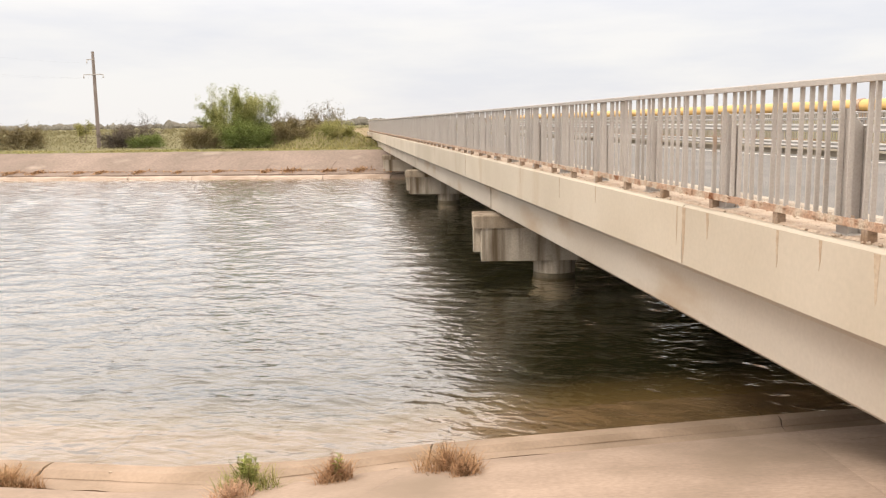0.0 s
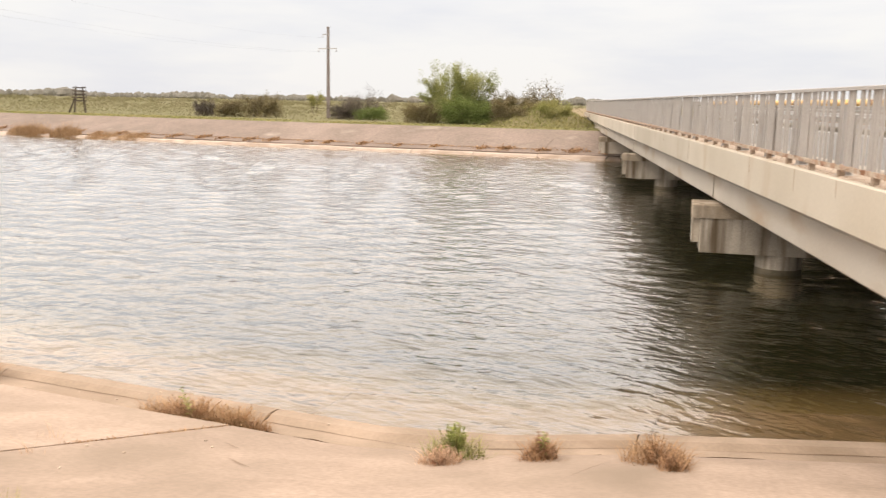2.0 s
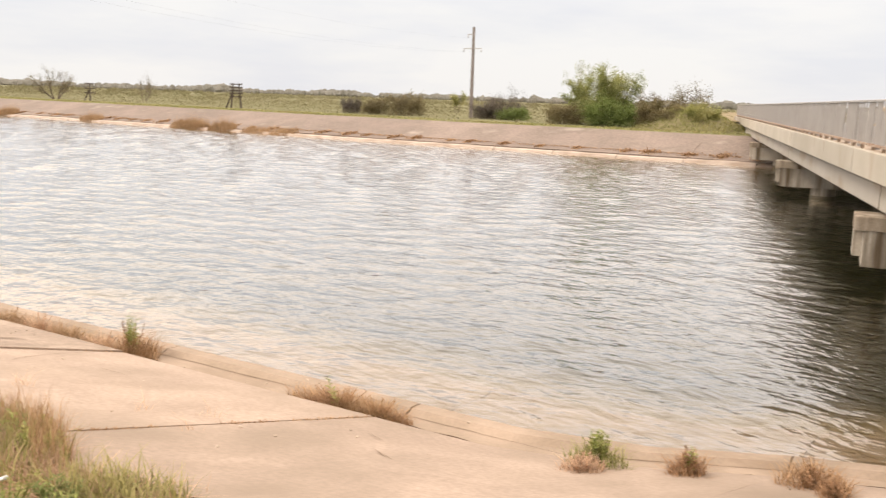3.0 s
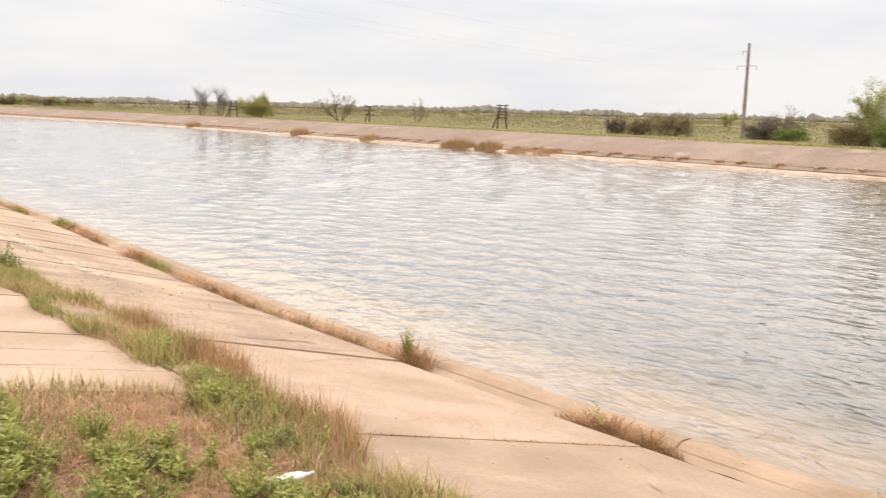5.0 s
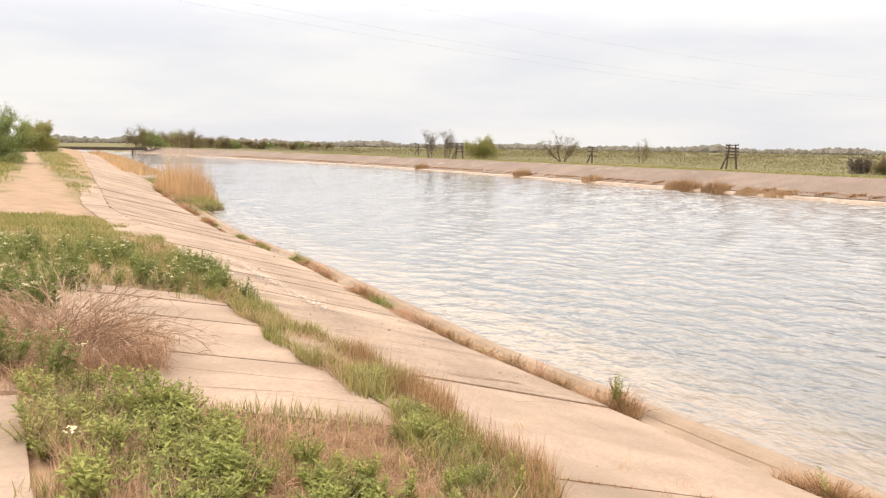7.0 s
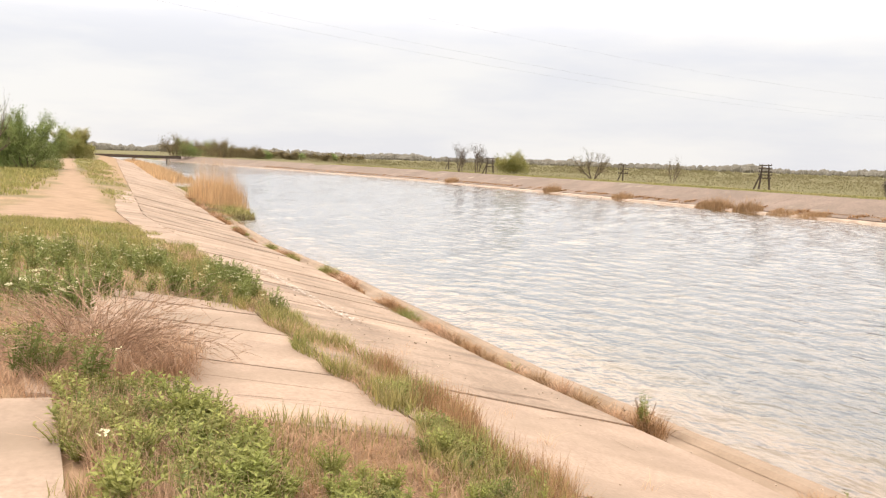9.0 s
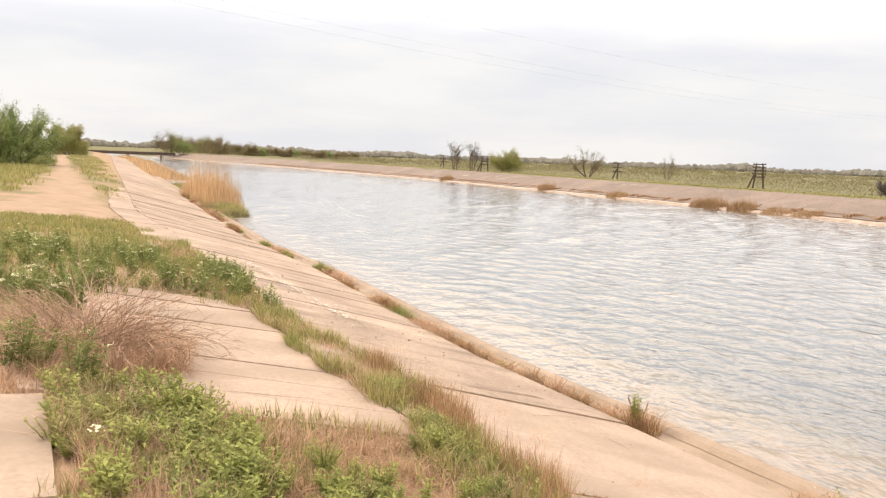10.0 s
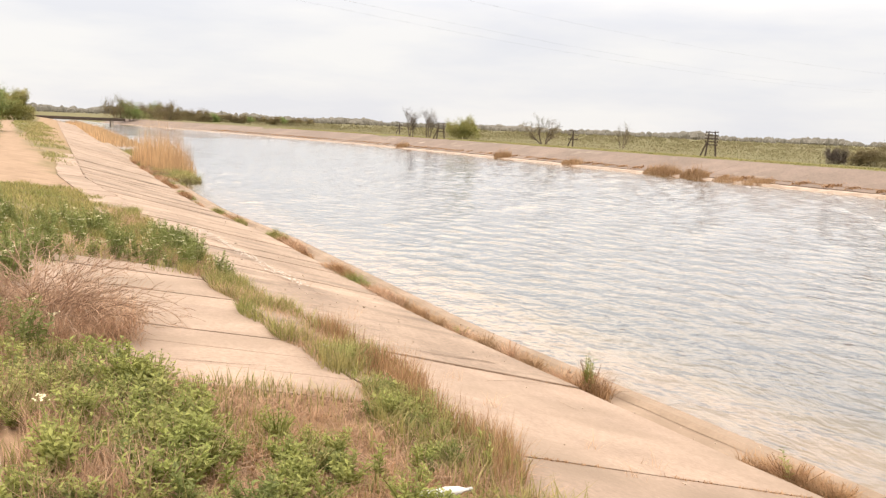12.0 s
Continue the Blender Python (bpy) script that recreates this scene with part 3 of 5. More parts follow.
ledge_dirt()
spans = [U0] + list(PIERS) + [U1]
for a, b in zip(spans, spans[1:]):
    for k in range(6):
        c = 0.62 + k * (WIDE - 1.24) / 5
        # T girder with a sloping flange underside and a chamfered foot
        o = [(c - 0.17, Z_GB), (c + 0.17, Z_GB), (c + 0.20, Z_GB + 0.05), (c + 0.20, Z_GB + 0.16), (c + 0.12, Z_GB + 0.24), (c + 0.12, Z_FB - 0.10), (c + 0.5, Z_FB + 0.02), (c + 0.5, Z_FB + 0.12), (c - 0.5, Z_FB + 0.12), (c - 0.5, Z_FB + 0.02), (c - 0.12, Z_FB - 0.10), (c - 0.12, Z_GB + 0.24), (c - 0.20, Z_GB + 0.16), (c - 0.20, Z_GB + 0.05)]
        if k in (0, 5):
            s = -1 if k == 0 else 1
            o = [(c + 0.2, Z_GB), (c + 0.2, Z_FB + 0.12), (c - 0.42, Z_FB + 0.12), (c - 0.42, Z_FB - 0.02), (c - 0.36, Z_FB - 0.14), (c - 0.36, Z_GB + 0.03), (c - 0.33, Z_GB)]
            if s > 0:
                o = [(2 * c - q[0], q[1]) for q in o][::-1]
            o = o[::-1]
        part("girder", Geo().prism(o, a + 0.06, b - 0.06), M_GIRDER if k == 0 else M_RAWSHADE, bridge)
part("deck_slab", Geo().box(0.2, WIDE - 0.2, U0, U1, Z_FB + 0.13, 2.26), M_RAWSHADE, bridge)
part("road_surface", Geo().box(1.35, WIDE - 0.75, U0 - 30, U1 + 40, 2.264, 2.31), M_ASPHALT, bridge)
part("walkway", Geo().box(0.43, 1.34, U0 - 6, U1 + 12, 2.264, 2.50, 0.015), M_WALKWAY, bridge)
for a in np.arange(U0 - 6, U1 + 12, 2.5):
    part("kerb", Geo().box(1.345, 1.50, a + 0.01, a + 2.49, 2.312, 2.52, 0.02), M_WALKWAY, bridge)
part("edge_line", Geo().box(2.2, 2.33, U0 - 30, U1 + 40, 2.312, 2.316), M_PAINT, bridge)
part("edge_line", Geo().box(WIDE - 1.55, WIDE - 1.42, U0 - 30, U1 + 40, 2.312, 2.316), M_PAINT, bridge)
TURN_PIER = pose(0, 0, 0, 0, 0, -7.5)
for u in PIERS:
    m = Matrix.Translation((0.0, u, 0)) @ TURN_PIER
    g = Geo().box(0.03, WIDE * 1.01, -0.47, 0.47, 0.42, 1.38, 0.015, m)
    g.box(-0.13, 0.3, -0.04, 0.463, 0.56, 1.373, 0.015, m)
    part("pier_cap", g, M_PIER, bridge, "rain-streaked concrete pier cap")
    g = Geo().box(-0.15, WIDE * 1.01 + 0.02, -0.495, 0.49, 1.12, 1.395, 0.02, m)
    part("cap_band", g, M_PIERTOP, bridge, "dark-stained band along the top of the cap")
    for c in (1.62, 5.4, 9.1):
        p = m @ Vector((c, 0, 0))
        part("column", Geo().tube([(p.x, p.y, -2.8), (p.x, p.y, 0.42)], [0.45, 0.45], 28), M_PIER, bridge, smooth=False)
        part("waterline_band", Geo().tube([(p.x, p.y, -0.3), (p.x, p.y, 0.10), (p.x, p.y, 0.13)], [0.456, 0.456, 0.45], 28), M_ALGAE, bridge, "dark algae ring at the waterline")
    for k in range(6):
        c = 0.62 + k * (WIDE - 1.24) / 5
        for dv in (-0.22, 0.22):
            part("bearing", Geo().box(c - 0.16, c + 0.16, u + dv - 0.12 - 0.13 * c, u + dv + 0.12 - 0.13 * c, 1.37, Z_GB, 0.01), M_PIER, bridge)
for u, h in ((U0 - 0.6, 0), (U1 - 0.1, 0)):
    part("abutment", Geo().box(-0.02, WIDE + 0.02, u, u + 0.7, -0.5, 2.25, 0.03), M_PIER, bridge)


for a, b in ((U1 + 0.62, U1 + 11.8), (U0 - 5.8, U0 - 0.62)):
    part("wing_wall", Geo().box(0.0, 0.42, a, b, 0.9, 2.60, 0.02), M_PIER, bridge, "weathered wing wall beside the walkway")


# the railing on the camera's side
# rusty run-off below joints and brackets
def runoff(u, width, top, length, seed):
    r2 = random.Random(seed)
    n = 7
    left = [(-width / 2 * (1 - i / n) ** 0.6 + r2.uniform(-0.006, 0.006), top - length * i / n) for i in range(n + 1)]
    right = [(width / 2 * (1 - i / n) ** 0.6 + r2.uniform(-0.006, 0.006), top - length * i / n) for i in range(n + 1)]
    g = Geo()
    pts = left + right[::-1]
    k = len(pts)
    g.v = [(-0.0025, u + a, z) for a, z in pts] + [(0.002, u + a, z) for a, z in pts]
    g.f = [tuple(range(k))] + [((i + 1) % k, i, k + i, k + (i + 1) % k) for i in range(k)]
    part("rust_streak", g, M_RUNOFF, bridge, "rusty run-off streak")


for i, (u, w, ln) in enumerate(((8.22, 0.07, 0.5), (8.38, 0.03, 0.36), (7.72, 0.05, 0.22), (6.55, 0.035, 0.26), (6.0, 0.03, 0.2), (5.4, 0.06, 0.3), (10.9, 0.025, 0.2), (12.6, 0.03, 0.28), (15.2, 0.03, 0.3), (21.42, 0.05, 0.45), (26.0, 0.04, 0.3), (34.6, 0.05, 0.4))):
    runoff(u, w, Z_TOP - 0.024, ln, i)


def build_railing():
    rail = root("bridge_railing", BRIDGE @ Matrix.Translation((0.09, 0, 0)), "grey steel bar railing with a rusted foot rail", "railing")
    ra, rb = U0 - 4, U1 + 9.5
    pitch = 0.127
    bar = Geo().box(-0.015, 0.015, -0.008, 0.008, 2.71, 3.55).mesh("bar", M_STEEL)
    rest = Geo()
    n = int((rb - ra) / pitch)
    for i in range(n):
        y = ra + i * pitch
        if i < 300:
            ob = part("bar", bar, M_STEEL, rail)
            ob.location = (random.uniform(-0.003, 0.003), y, 0)
            ob.rotation_euler = (random.uniform(-0.006, 0.006), random.uniform(-0.006, 0.006), 0)
        else:
            rest.box(-0.016, 0.016, y - 0.010, y + 0.010, 2.71, 3.55)
    part("bar_row", rest, M_STEEL, rail, kind="stuff")
    y = ra
    while y < rb:
        b = min(rb, y + 5.2)
        part("top_rail", Geo().box(-0.035, 0.035, y + 0.004, b - 0.004, 3.55, 3.59, 0.006), M_STEEL, rail)
        part("foot_rail", Geo().prism([(-0.034, 2.685), (0.034, 2.685), (0.034, 2.70), (-0.022, 2.703), (-0.022, 2.738), (-0.034, 2.738)][::-1], y + 0.003, b - 0.003), M_RUST, rail, "rusted flaking angle iron")
        y += 5.2
    r2 = random.Random(6)
    g = Geo()
    for _ in range(1300):
        y = 2.5 + 30 * r2.random() ** 1.5
        q = r2.uniform(0.005, 0.015)
        m = Matrix.Translation((r2.uniform(-0.045, 0.03), y, r2.uniform(2.685, 2.735))) @ pose(0, 0, 0, r2.uniform(0, 90), r2.uniform(0, 90), r2.uniform(0, 90))
        g.box(-q, q, -q, q, -0.003, 0.003, 0.0, m)
    part("rust_flake_crust", g, M_RUST, rail, "curling flakes of rust on the foot rail", kind="stuff")
    # posts of two flanges and a web, cut off aslant at the top
    gp = Geo().prism([(0.030, 2.61), (0.042, 2.61), (0.042, 3.388), (0.030, 3.40)][::-1], -0.065, 0.065)
    gp.prism([(0.043, 2.61), (0.139, 2.61), (0.139, 3.29), (0.043, 3.386)][::-1], -0.009, 0.009)
    gp.prism([(0.140, 2.61), (0.152, 2.61), (0.152, 3.277), (0.140, 3.289)][::-1], -0.065, 0.065)
    gp.box(0.01, 0.17, -0.09, 0.09, 2.604, 2.622, 0.004)
    post = gp.mesh("post", M_STEEL)
    stub = Geo().box(-0.035, 0.035, -0.035, 0.035, 2.60, 2.692, 0.006).mesh("stub", M_STUB)
    for y in np.arange(ra + 1.37, rb, 1.75):
        part("post", post, M_STEEL, rail).location = (0, y, 0)
    for y in np.arange(ra + 0.40, rb, 1.09):
        part("stub", stub, M_STUB, rail).location = (random.uniform(-0.01, 0.01), y, 0)


build_railing()


def build_far_side():
    """The guard rail and the pipe along the bridge's other side."""
    fx = WIDE - 0.42
    guard = root("guard_rail", BRIDGE @ Matrix.Translation((fx, 0, 0)), "pale galvanised guard rail with horizontal beams beside the road", "guard rail")
    for z0, z1 in ((3.24, 3.30), (2.93, 3.14), (2.50, 2.68)):
        y = U0 - 30
        while y < U1 + 10:
            h = z1 - z0
            o = [(0, z0), (-0.04, z0 + h * 0.2), (0, z0 + h * 0.5), (-0.04, z0 + h * 0.8), (0, z1), (0.015, z1), (-0.02, z0 + h * 0.8), (0.015, z0 + h * 0.5), (-0.02, z0 + h * 0.2), (0.015, z0)]
            part("beam", Geo().prism(o[::-1], y, y + 3.98), M_GALV, guard)
            y += 4.0
    post = Geo().box(0.02, 0.10, -0.05, 0.05, 2.30, 3.30, 0.008).mesh("post", M_STEEL)
    for y in np.arange(U0 - 30, U1 + 10, 2.0):
        part("post", post, M_STEEL, guard).location = (0, y, 0)
    back = root("bridge_railing", BRIDGE @ Matrix.Translation((WIDE - 0.09, 0, 0)), "grey steel bar railing on the bridge's other side", "railing")
    g = Geo()
    for y in np.arange(U0 - 4, U1 + 9.5, 0.127):
        g.box(-0.014, 0.014, y - 0.012, y + 0.012, 2.71, 3.42)
    part("bar_row", g, M_STEEL, back, kind="stuff")
    for y in np.arange(U0 - 4, U1 + 9, 5.2):
        part("top_rail", Geo().box(-0.03, 0.03, y + 0.004, y + 5.196, 3.42, 3.455, 0.006), M_STEEL, back)
        part("foot_rail", Geo().box(-0.03, 0.03, y + 0.004, y + 5.196, 2.68, 2.71, 0.004), M_RUST, back)
    for y in np.arange(U0 - 3.65, U1 + 9, 1.09):
        part("stub", Geo().box(-0.04, 0.04, y - 0.05, y + 0.05, 2.6, 2.682), M_STUB, back)
    pipe = root("gas_pipe", BRIDGE @ Matrix.Translation((WIDE + 0.35, 0, 3.62)), "yellow painted steel gas pipe carried along the bridge", "pipe")
    part("pipe_run", Geo().tube([(0, U0 - 30, 0), (0, U1 + 6, 0), (0, U1 + 7, -0.4), (0, U1 + 7.5, -2.2)], [0.15] * 4, 16), M_PIPE, pipe, smooth=True)
    clamp = Geo().box(-0.05, 0.17, -0.06, 0.06, -1.5, -0.14, 0.008)
    clamp.tube([(0, -0.08, 0), (0, 0.08, 0)], [0.175, 0.175], 16)
    cm = clamp.mesh("bracket", M_RUST)
    for y in np.arange(U0 - 28.4, U1, 6.2):
        part("bracket", cm, M_RUST, pipe, "rust-brown pipe bracket").location = (0, y, 0)


build_far_side()

# approach embankments at both ends of the bridge
def embankment(u0, u1, label, foot=5.5):
    g = Geo()
    rows = 14
    for i in range(rows + 1):
        u = u0 + (u1 - u0) * i / rows
        for vv, z in ((-foot, 1.35), (-foot * 0.58, 1.75), (-0.12 * foot, 2.22), (0.4, 2.25), (WIDE - 0.4, 2.25), (WIDE + 1.2, 2.2), (WIDE + 6, 1.35)):
            dz = 0.18 * noise.noise((u * 0.4, vv * 0.5, 2)) if abs(vv - 5) > 5.2 else 0
            p = BRIDGE @ Vector((vv, u, 0))
            g.v.append((p.x, p.y, z + dz))
    g.f = [(i * 7 + j, i * 7 + j + 1, (i + 1) * 7 + j + 1, (i + 1) * 7 + j) for i in range(rows) for j in range(6)]
    ob = thing("embankment", g, M_GROUND, label, "embankment", kind="structure", smooth=True)
    a = ob.data.attributes.new("straw", "FLOAT", "POINT")
    a.data.foreach_set("value", [0.35] * len(g.v))


embankment(U1 + 0.6, U1 + 140, "grassy road embankment beyond the far end of the bridge")
embankment(U0 - 60, U0 - 0.3, "grassy road embankment at the near end of the bridge", 1.6)


# ---- trees and bushes ----
def limb(g, p, d, length, r, depth, tips, spread=0.6):
    pts, rad = [Vector(p)], [r]
    d = Vector(d).normalized()
    seg = 4
    for i in range(seg):
        d = (d + Vector((random.gauss(0, 0.16), random.gauss(0, 0.16), random.gauss(0.05, 0.1)))).normalized()
        pts.append(pts[-1] + d * length / seg)
        rad.append(r * (1 - 0.6 * (i + 1) / seg))
        if depth > 0 and i >= 1:
            for _ in range(2 if i < seg - 1 else 3):
                dd = (d + Vector((random.gauss(0, spread), random.gauss(0, spread), random.gauss(0.1, spread * 0.6)))).normalized()
                limb(g, pts[-1], dd, length * random.uniform(0.45, 0.7), rad[-1] * 0.6, depth - 1, tips, spread)
        if depth <= 1:
            tips.append((pts[-1].copy(), d.copy()))
    g.tube(pts, rad, 5 if depth else 3, cap=False)


def tree(name, x, y, z, height, width, leaf, amount, label, category="bush", stems=5, size=0.16, seed=1, bark=None):
    """Stems from one base, branching limbs, and many small leaves round the twigs, scaled to the true height and width."""
    random.seed(seed)
    tilt = 0.8 if category == "bush" else 0.4
    g, tips = Geo(), []
    for i in range(stems):
        w = 2 * math.pi * i / stems + random.uniform(-0.4, 0.4)
        t = tilt if stems > 1 else 0.08
        limb(g, (0.15 * math.cos(w), 0.15 * math.sin(w), -0.1), (t * math.cos(w), t * math.sin(w), 1), random.uniform(0.75, 1.1), 0.055 if category == "tree" else 0.035, 2, tips)
    zs = max(p[2] for p in g.v)
    ws = np.percentile([math.hypot(p[0], p[1]) for p in g.v], 97)
    sx, sz = width / 2 / ws, height / zs
    g.v = [(a * sx, b * sx, c * sz) for a, b, c in g.v]
    ob = root(name, pose(x, y, z, 0, 0, random.uniform(0, 360)), label, category)
    part("trunk", g, bark or M_BARK, ob)
    if amount:
        lg = Geo()
        per = max(1, int(amount / len(tips)))
        where = [Vector((p.x * sx, p.y * sx, p.z * sz)) for p, d in tips]
        if tilt > 0.5:
            where += [Vector(random.choice(g.v)) * random.uniform(0.6, 1.05) for _ in range(len(tips) // 2)]
            for _ in range(len(tips) // 2):
                a, rr = random.uniform(0, 6.283), 0.46 * width * random.uniform(0.3, 1) ** 0.6
                where.append(Vector((rr * math.cos(a), rr * math.sin(a), height * random.uniform(0.04, 0.5) * (1 - 0.3 * rr / width))))
        for q in where:
            for _ in range(per if random.random() < 0.85 else per * 2):
                off = Vector((random.gauss(0, 1), random.gauss(0, 1), random.gauss(0, 0.9))) * size * 1.1
                dd = Vector((random.gauss(0, 1), random.gauss(0, 1), random.gauss(0, 1)))
                pp = q + off
                if pp.z > 0.02:
                    lg.leaf(pp, dd, (random.gauss(0, 0.4), random.gauss(0, 0.4), 1), size * random.uniform(0.6, 1.3), size * random.uniform(0.4, 0.7))
        part("crown", lg, leaf, ob)
    return ob


tree("bush", -26.0, 69.2, 1.5, 5.1, 6.2, M_LEAF_A, 21000, "tall airy willow bush with pale spring leaves", seed=11, stems=7, size=0.11)
tree("bush", -24.2, 67.2, 1.5, 2.9, 4.6, M_LEAF_B, 12350, "bright green bush on the far bank", seed=12, stems=8, size=0.11)
tree("bush", -28.2, 66.9, 1.5, 1.8, 3.2, M_LEAF_C, 8550, "low brown budding bush on the far bank", seed=13, stems=8, size=0.09)
tree("bush", -20.6, 67.4, 1.5, 2.9, 4.2, M_LEAF_C, 15200, "dense brown-green bush near the bridge end", seed=14, stems=8, size=0.10)
tree("bush", -19.3, 72.0, 1.5, 3.8, 3.2, M_LEAF_C, 1500, "thin pale bush by the far bridge end", seed=15, stems=5)
tree("bush", -17.7, 67.0, 1.5, 2.3, 3.6, M_LEAF_F, 12350, "yellow-green bush on the embankment slope", seed=16, stems=8, size=0.09)
tree("bush", -36.6, 73.2, 1.5, 3.2, 4.4, M_LEAF_D, 5200, "dark nearly leafless bush near the power pole", seed=17, stems=8, size=0.09)
tree("bush", -38.2, 72.2, 1.5, 1.6, 2.4, M_LEAF_D, 4180, "low dark bush near the power pole", seed=18, stems=6, size=0.09)
tree("bush", -35.2, 72.0, 1.5, 1.3, 3.4, M_LEAF_B, 4940, "low green bush near the power pole", seed=19, stems=7, size=0.09)
tree("bush", -46.5, 71.5, 1.5, 2.4, 4.6, M_LEAF_C, 9500, "brown budding bush on the far bank", seed=20, stems=8, size=0.09)
tree("bush", -48.8, 69.5, 1.5, 2.0, 2.6, M_LEAF_C, 5700, "brown budding bush on the far bank", seed=21, stems=7, size=0.09)
tree("bush", -51.8, 70.2, 1.5, 1.9, 2.0, M_LEAF_D, 4180, "small dark bush on the far bank", seed=22, stems=6, size=0.09)
tree("tree", -56.5, 99.0, 1.5, 2.8, 2.4, M_LEAF_F, 2850, "small pale green tree in the field", "tree", seed=23, stems=3, size=0.11)
tree("bush", -123.0, 74.0, 1.5, 4.0, 5.6, M_LEAF_F, 9500, "rounded yellow-green bush in the field", seed=24, stems=8, size=0.15)
tree("tree", -123.5, 64.6, 1.5, 4.7, 3.2, M_LEAF_D, 2400, "bare dark-stemmed tree on the far bank", "tree", seed=25, stems=3, size=0.11)
tree("tree", -119.5, 65.5, 1.5, 4.7, 3.4, M_LEAF_D, 2400, "bare dark-stemmed tree on the far bank", "tree", seed=26, stems=3, size=0.11)
tree("tree", -97.0, 70.8, 1.5, 4.1, 5.2, M_LEAF_C, 3200, "spreading nearly bare tree on the far bank", "tree", seed=27, stems=4, size=0.11)
tree("tree", -92.6, 80.6, 1.5, 3.8, 3.2, M_LEAF_C, 760, "slender bare tree in the field", "tree", seed=28, stems=3, size=0.10)
tree("bush", -74.0, 1.6, 1.6, 4.7, 5.8, M_LEAF_E, 22000, "dense dark green bush beside the sandy track", seed=29, stems=9, size=0.11)
tree("bush", -76.0, -0.4, 1.6, 3.6, 5.0, M_LEAF_E, 13000, "dense dark green bush beside the sandy track", seed=30, stems=9, size=0.11)
tree("bush", -141.0, 9.9, 1.6, 4.6, 5.8, M_LEAF_F, 20000, "round dense green bush at the bend of the track", "bush", seed=31, stems=7, size=0.15)
tree("tree", -62.0, -1.6, 1.6, 5.2, 4.4, M_LEAF_A, 570, "bare-branched pale tree beside the track", "tree", seed=32, stems=4, size=0.08)
for i in range(26):
    random.seed(100 + i)
    f = i / 25
    r = random.uniform(265, 330)
    th = radians(80.3 - (4.0 * f / 0.45 if f < 0.45 else 4.0 + 7.5 * (f - 0.45) / 0.55))
    h = (7.4 if i < 2 else 5.6 if f < 0.35 else 4.2 if f < 0.5 else 4.6 - 2.2 * f) * random.uniform(0.8, 1.1)
    tree("bush", -r * math.sin(th), r * math.cos(th), 1.4, h, h * 1.5, (M_LEAF_C, M_LEAF_C, M_LEAF_E, M_LEAF_C)[i % 4], 2200, "distant bush of the thicket along the canal", "bush", seed=200 + i, stems=4, size=0.30)


# earth mound beside the far bridge end
g = Geo()
for i in range(15):
    for j in range(24):
        a, f = 6.283 * j / 24, i / 14
        px, py = -18.5 + 4.7 * f * math.cos(a), 68.2 + 4.2 * f * math.sin(a)
        g.v.append((px, py, 1.45 + 1.55 * (1 - f * f) ** 1.2 + 0.22 * noise.noise((px * 0.7, py * 0.7, 1)) * (1 - f)))
g.f = [(i * 24 + j, (i + 1) * 24 + j, (i + 1) * 24 + (j + 1) % 24, i * 24 + (j + 1) % 24) for i in range(14) for j in range(24)]
mound = thing("earth_mound", g, M_GROUND, "grassy earth mound beside the far bridge end", "mound", kind="structure", smooth=True)
mound.data.attributes.new("straw", "FLOAT", "POINT").data.foreach_set("value", [0.12] * len(g.v))


g = Geo()
r7 = random.Random(70)
for v in range(5200):
    a, f = r7.uniform(0, 6.283), r7.random() ** 0.5
    px, py = -18.5 + 4.7 * f * math.cos(a), 68.2 + 4.2 * f * math.sin(a)
    g.blade((px, py, 1.43 + 1.55 * (1 - f * f) ** 1.2 + 0.22 * noise.noise((px * 0.7, py * 0.7, 1)) * (1 - f)), r7.uniform(0.08, 0.30), 0.045, r7.uniform(0, 6.283), r7.uniform(0.02, 0.2))
thing("mound_grass", g, M_LAWN, "rough yellow-green grass on the earth mound", "grass", kind="stuff")


# ---- far woods along the horizon ----
def far_wood():
    g = Geo()
    rng = random.Random(8)
    for i in range(3000):
        th = radians(rng.uniform(-25, 100))
        r = rng.uniform(650, 1250)
        h = r * (0.0024 + max(-0.0008, 0.0058 * noise.noise((th * 16, 1, 1))) + 0.0016 * noise.noise((th * 90, 4, 1)) + abs(rng.gauss(0, 0.0011)))
        w = h * rng.uniform(0.7, 2.4)
        x, y = -r * math.sin(th), r * math.cos(th)
        k = len(g.v)
        for zz, s in ((0, 1.0), (0.4, 1.15), (0.8, 0.8), (1.0, 0.3)):
            for j in range(7):
                a = 2 * math.pi * j / 7
                q = s * rng.uniform(0.8, 1.15)
                g.v.append((x + w / 2 * q * math.cos(a), y + w / 2 * q * math.sin(a), 1.0 + (h + 1.4) * zz * rng.uniform(0.9, 1.06)))
        for lvl in range(3):
            g.f += [(k + lvl * 7 + j, k + lvl * 7 + (j + 1) % 7, k + lvl * 7 + 7 + (j + 1) % 7, k + lvl * 7 + 7 + j) for j in range(7)]
        g.f.append(tuple(k + 21 + j for j in range(7)))
    thing("far_woods", g, M_FARWOOD, "hazy brown-green line of woods along the horizon", "woods", kind="stuff")



far_wood()


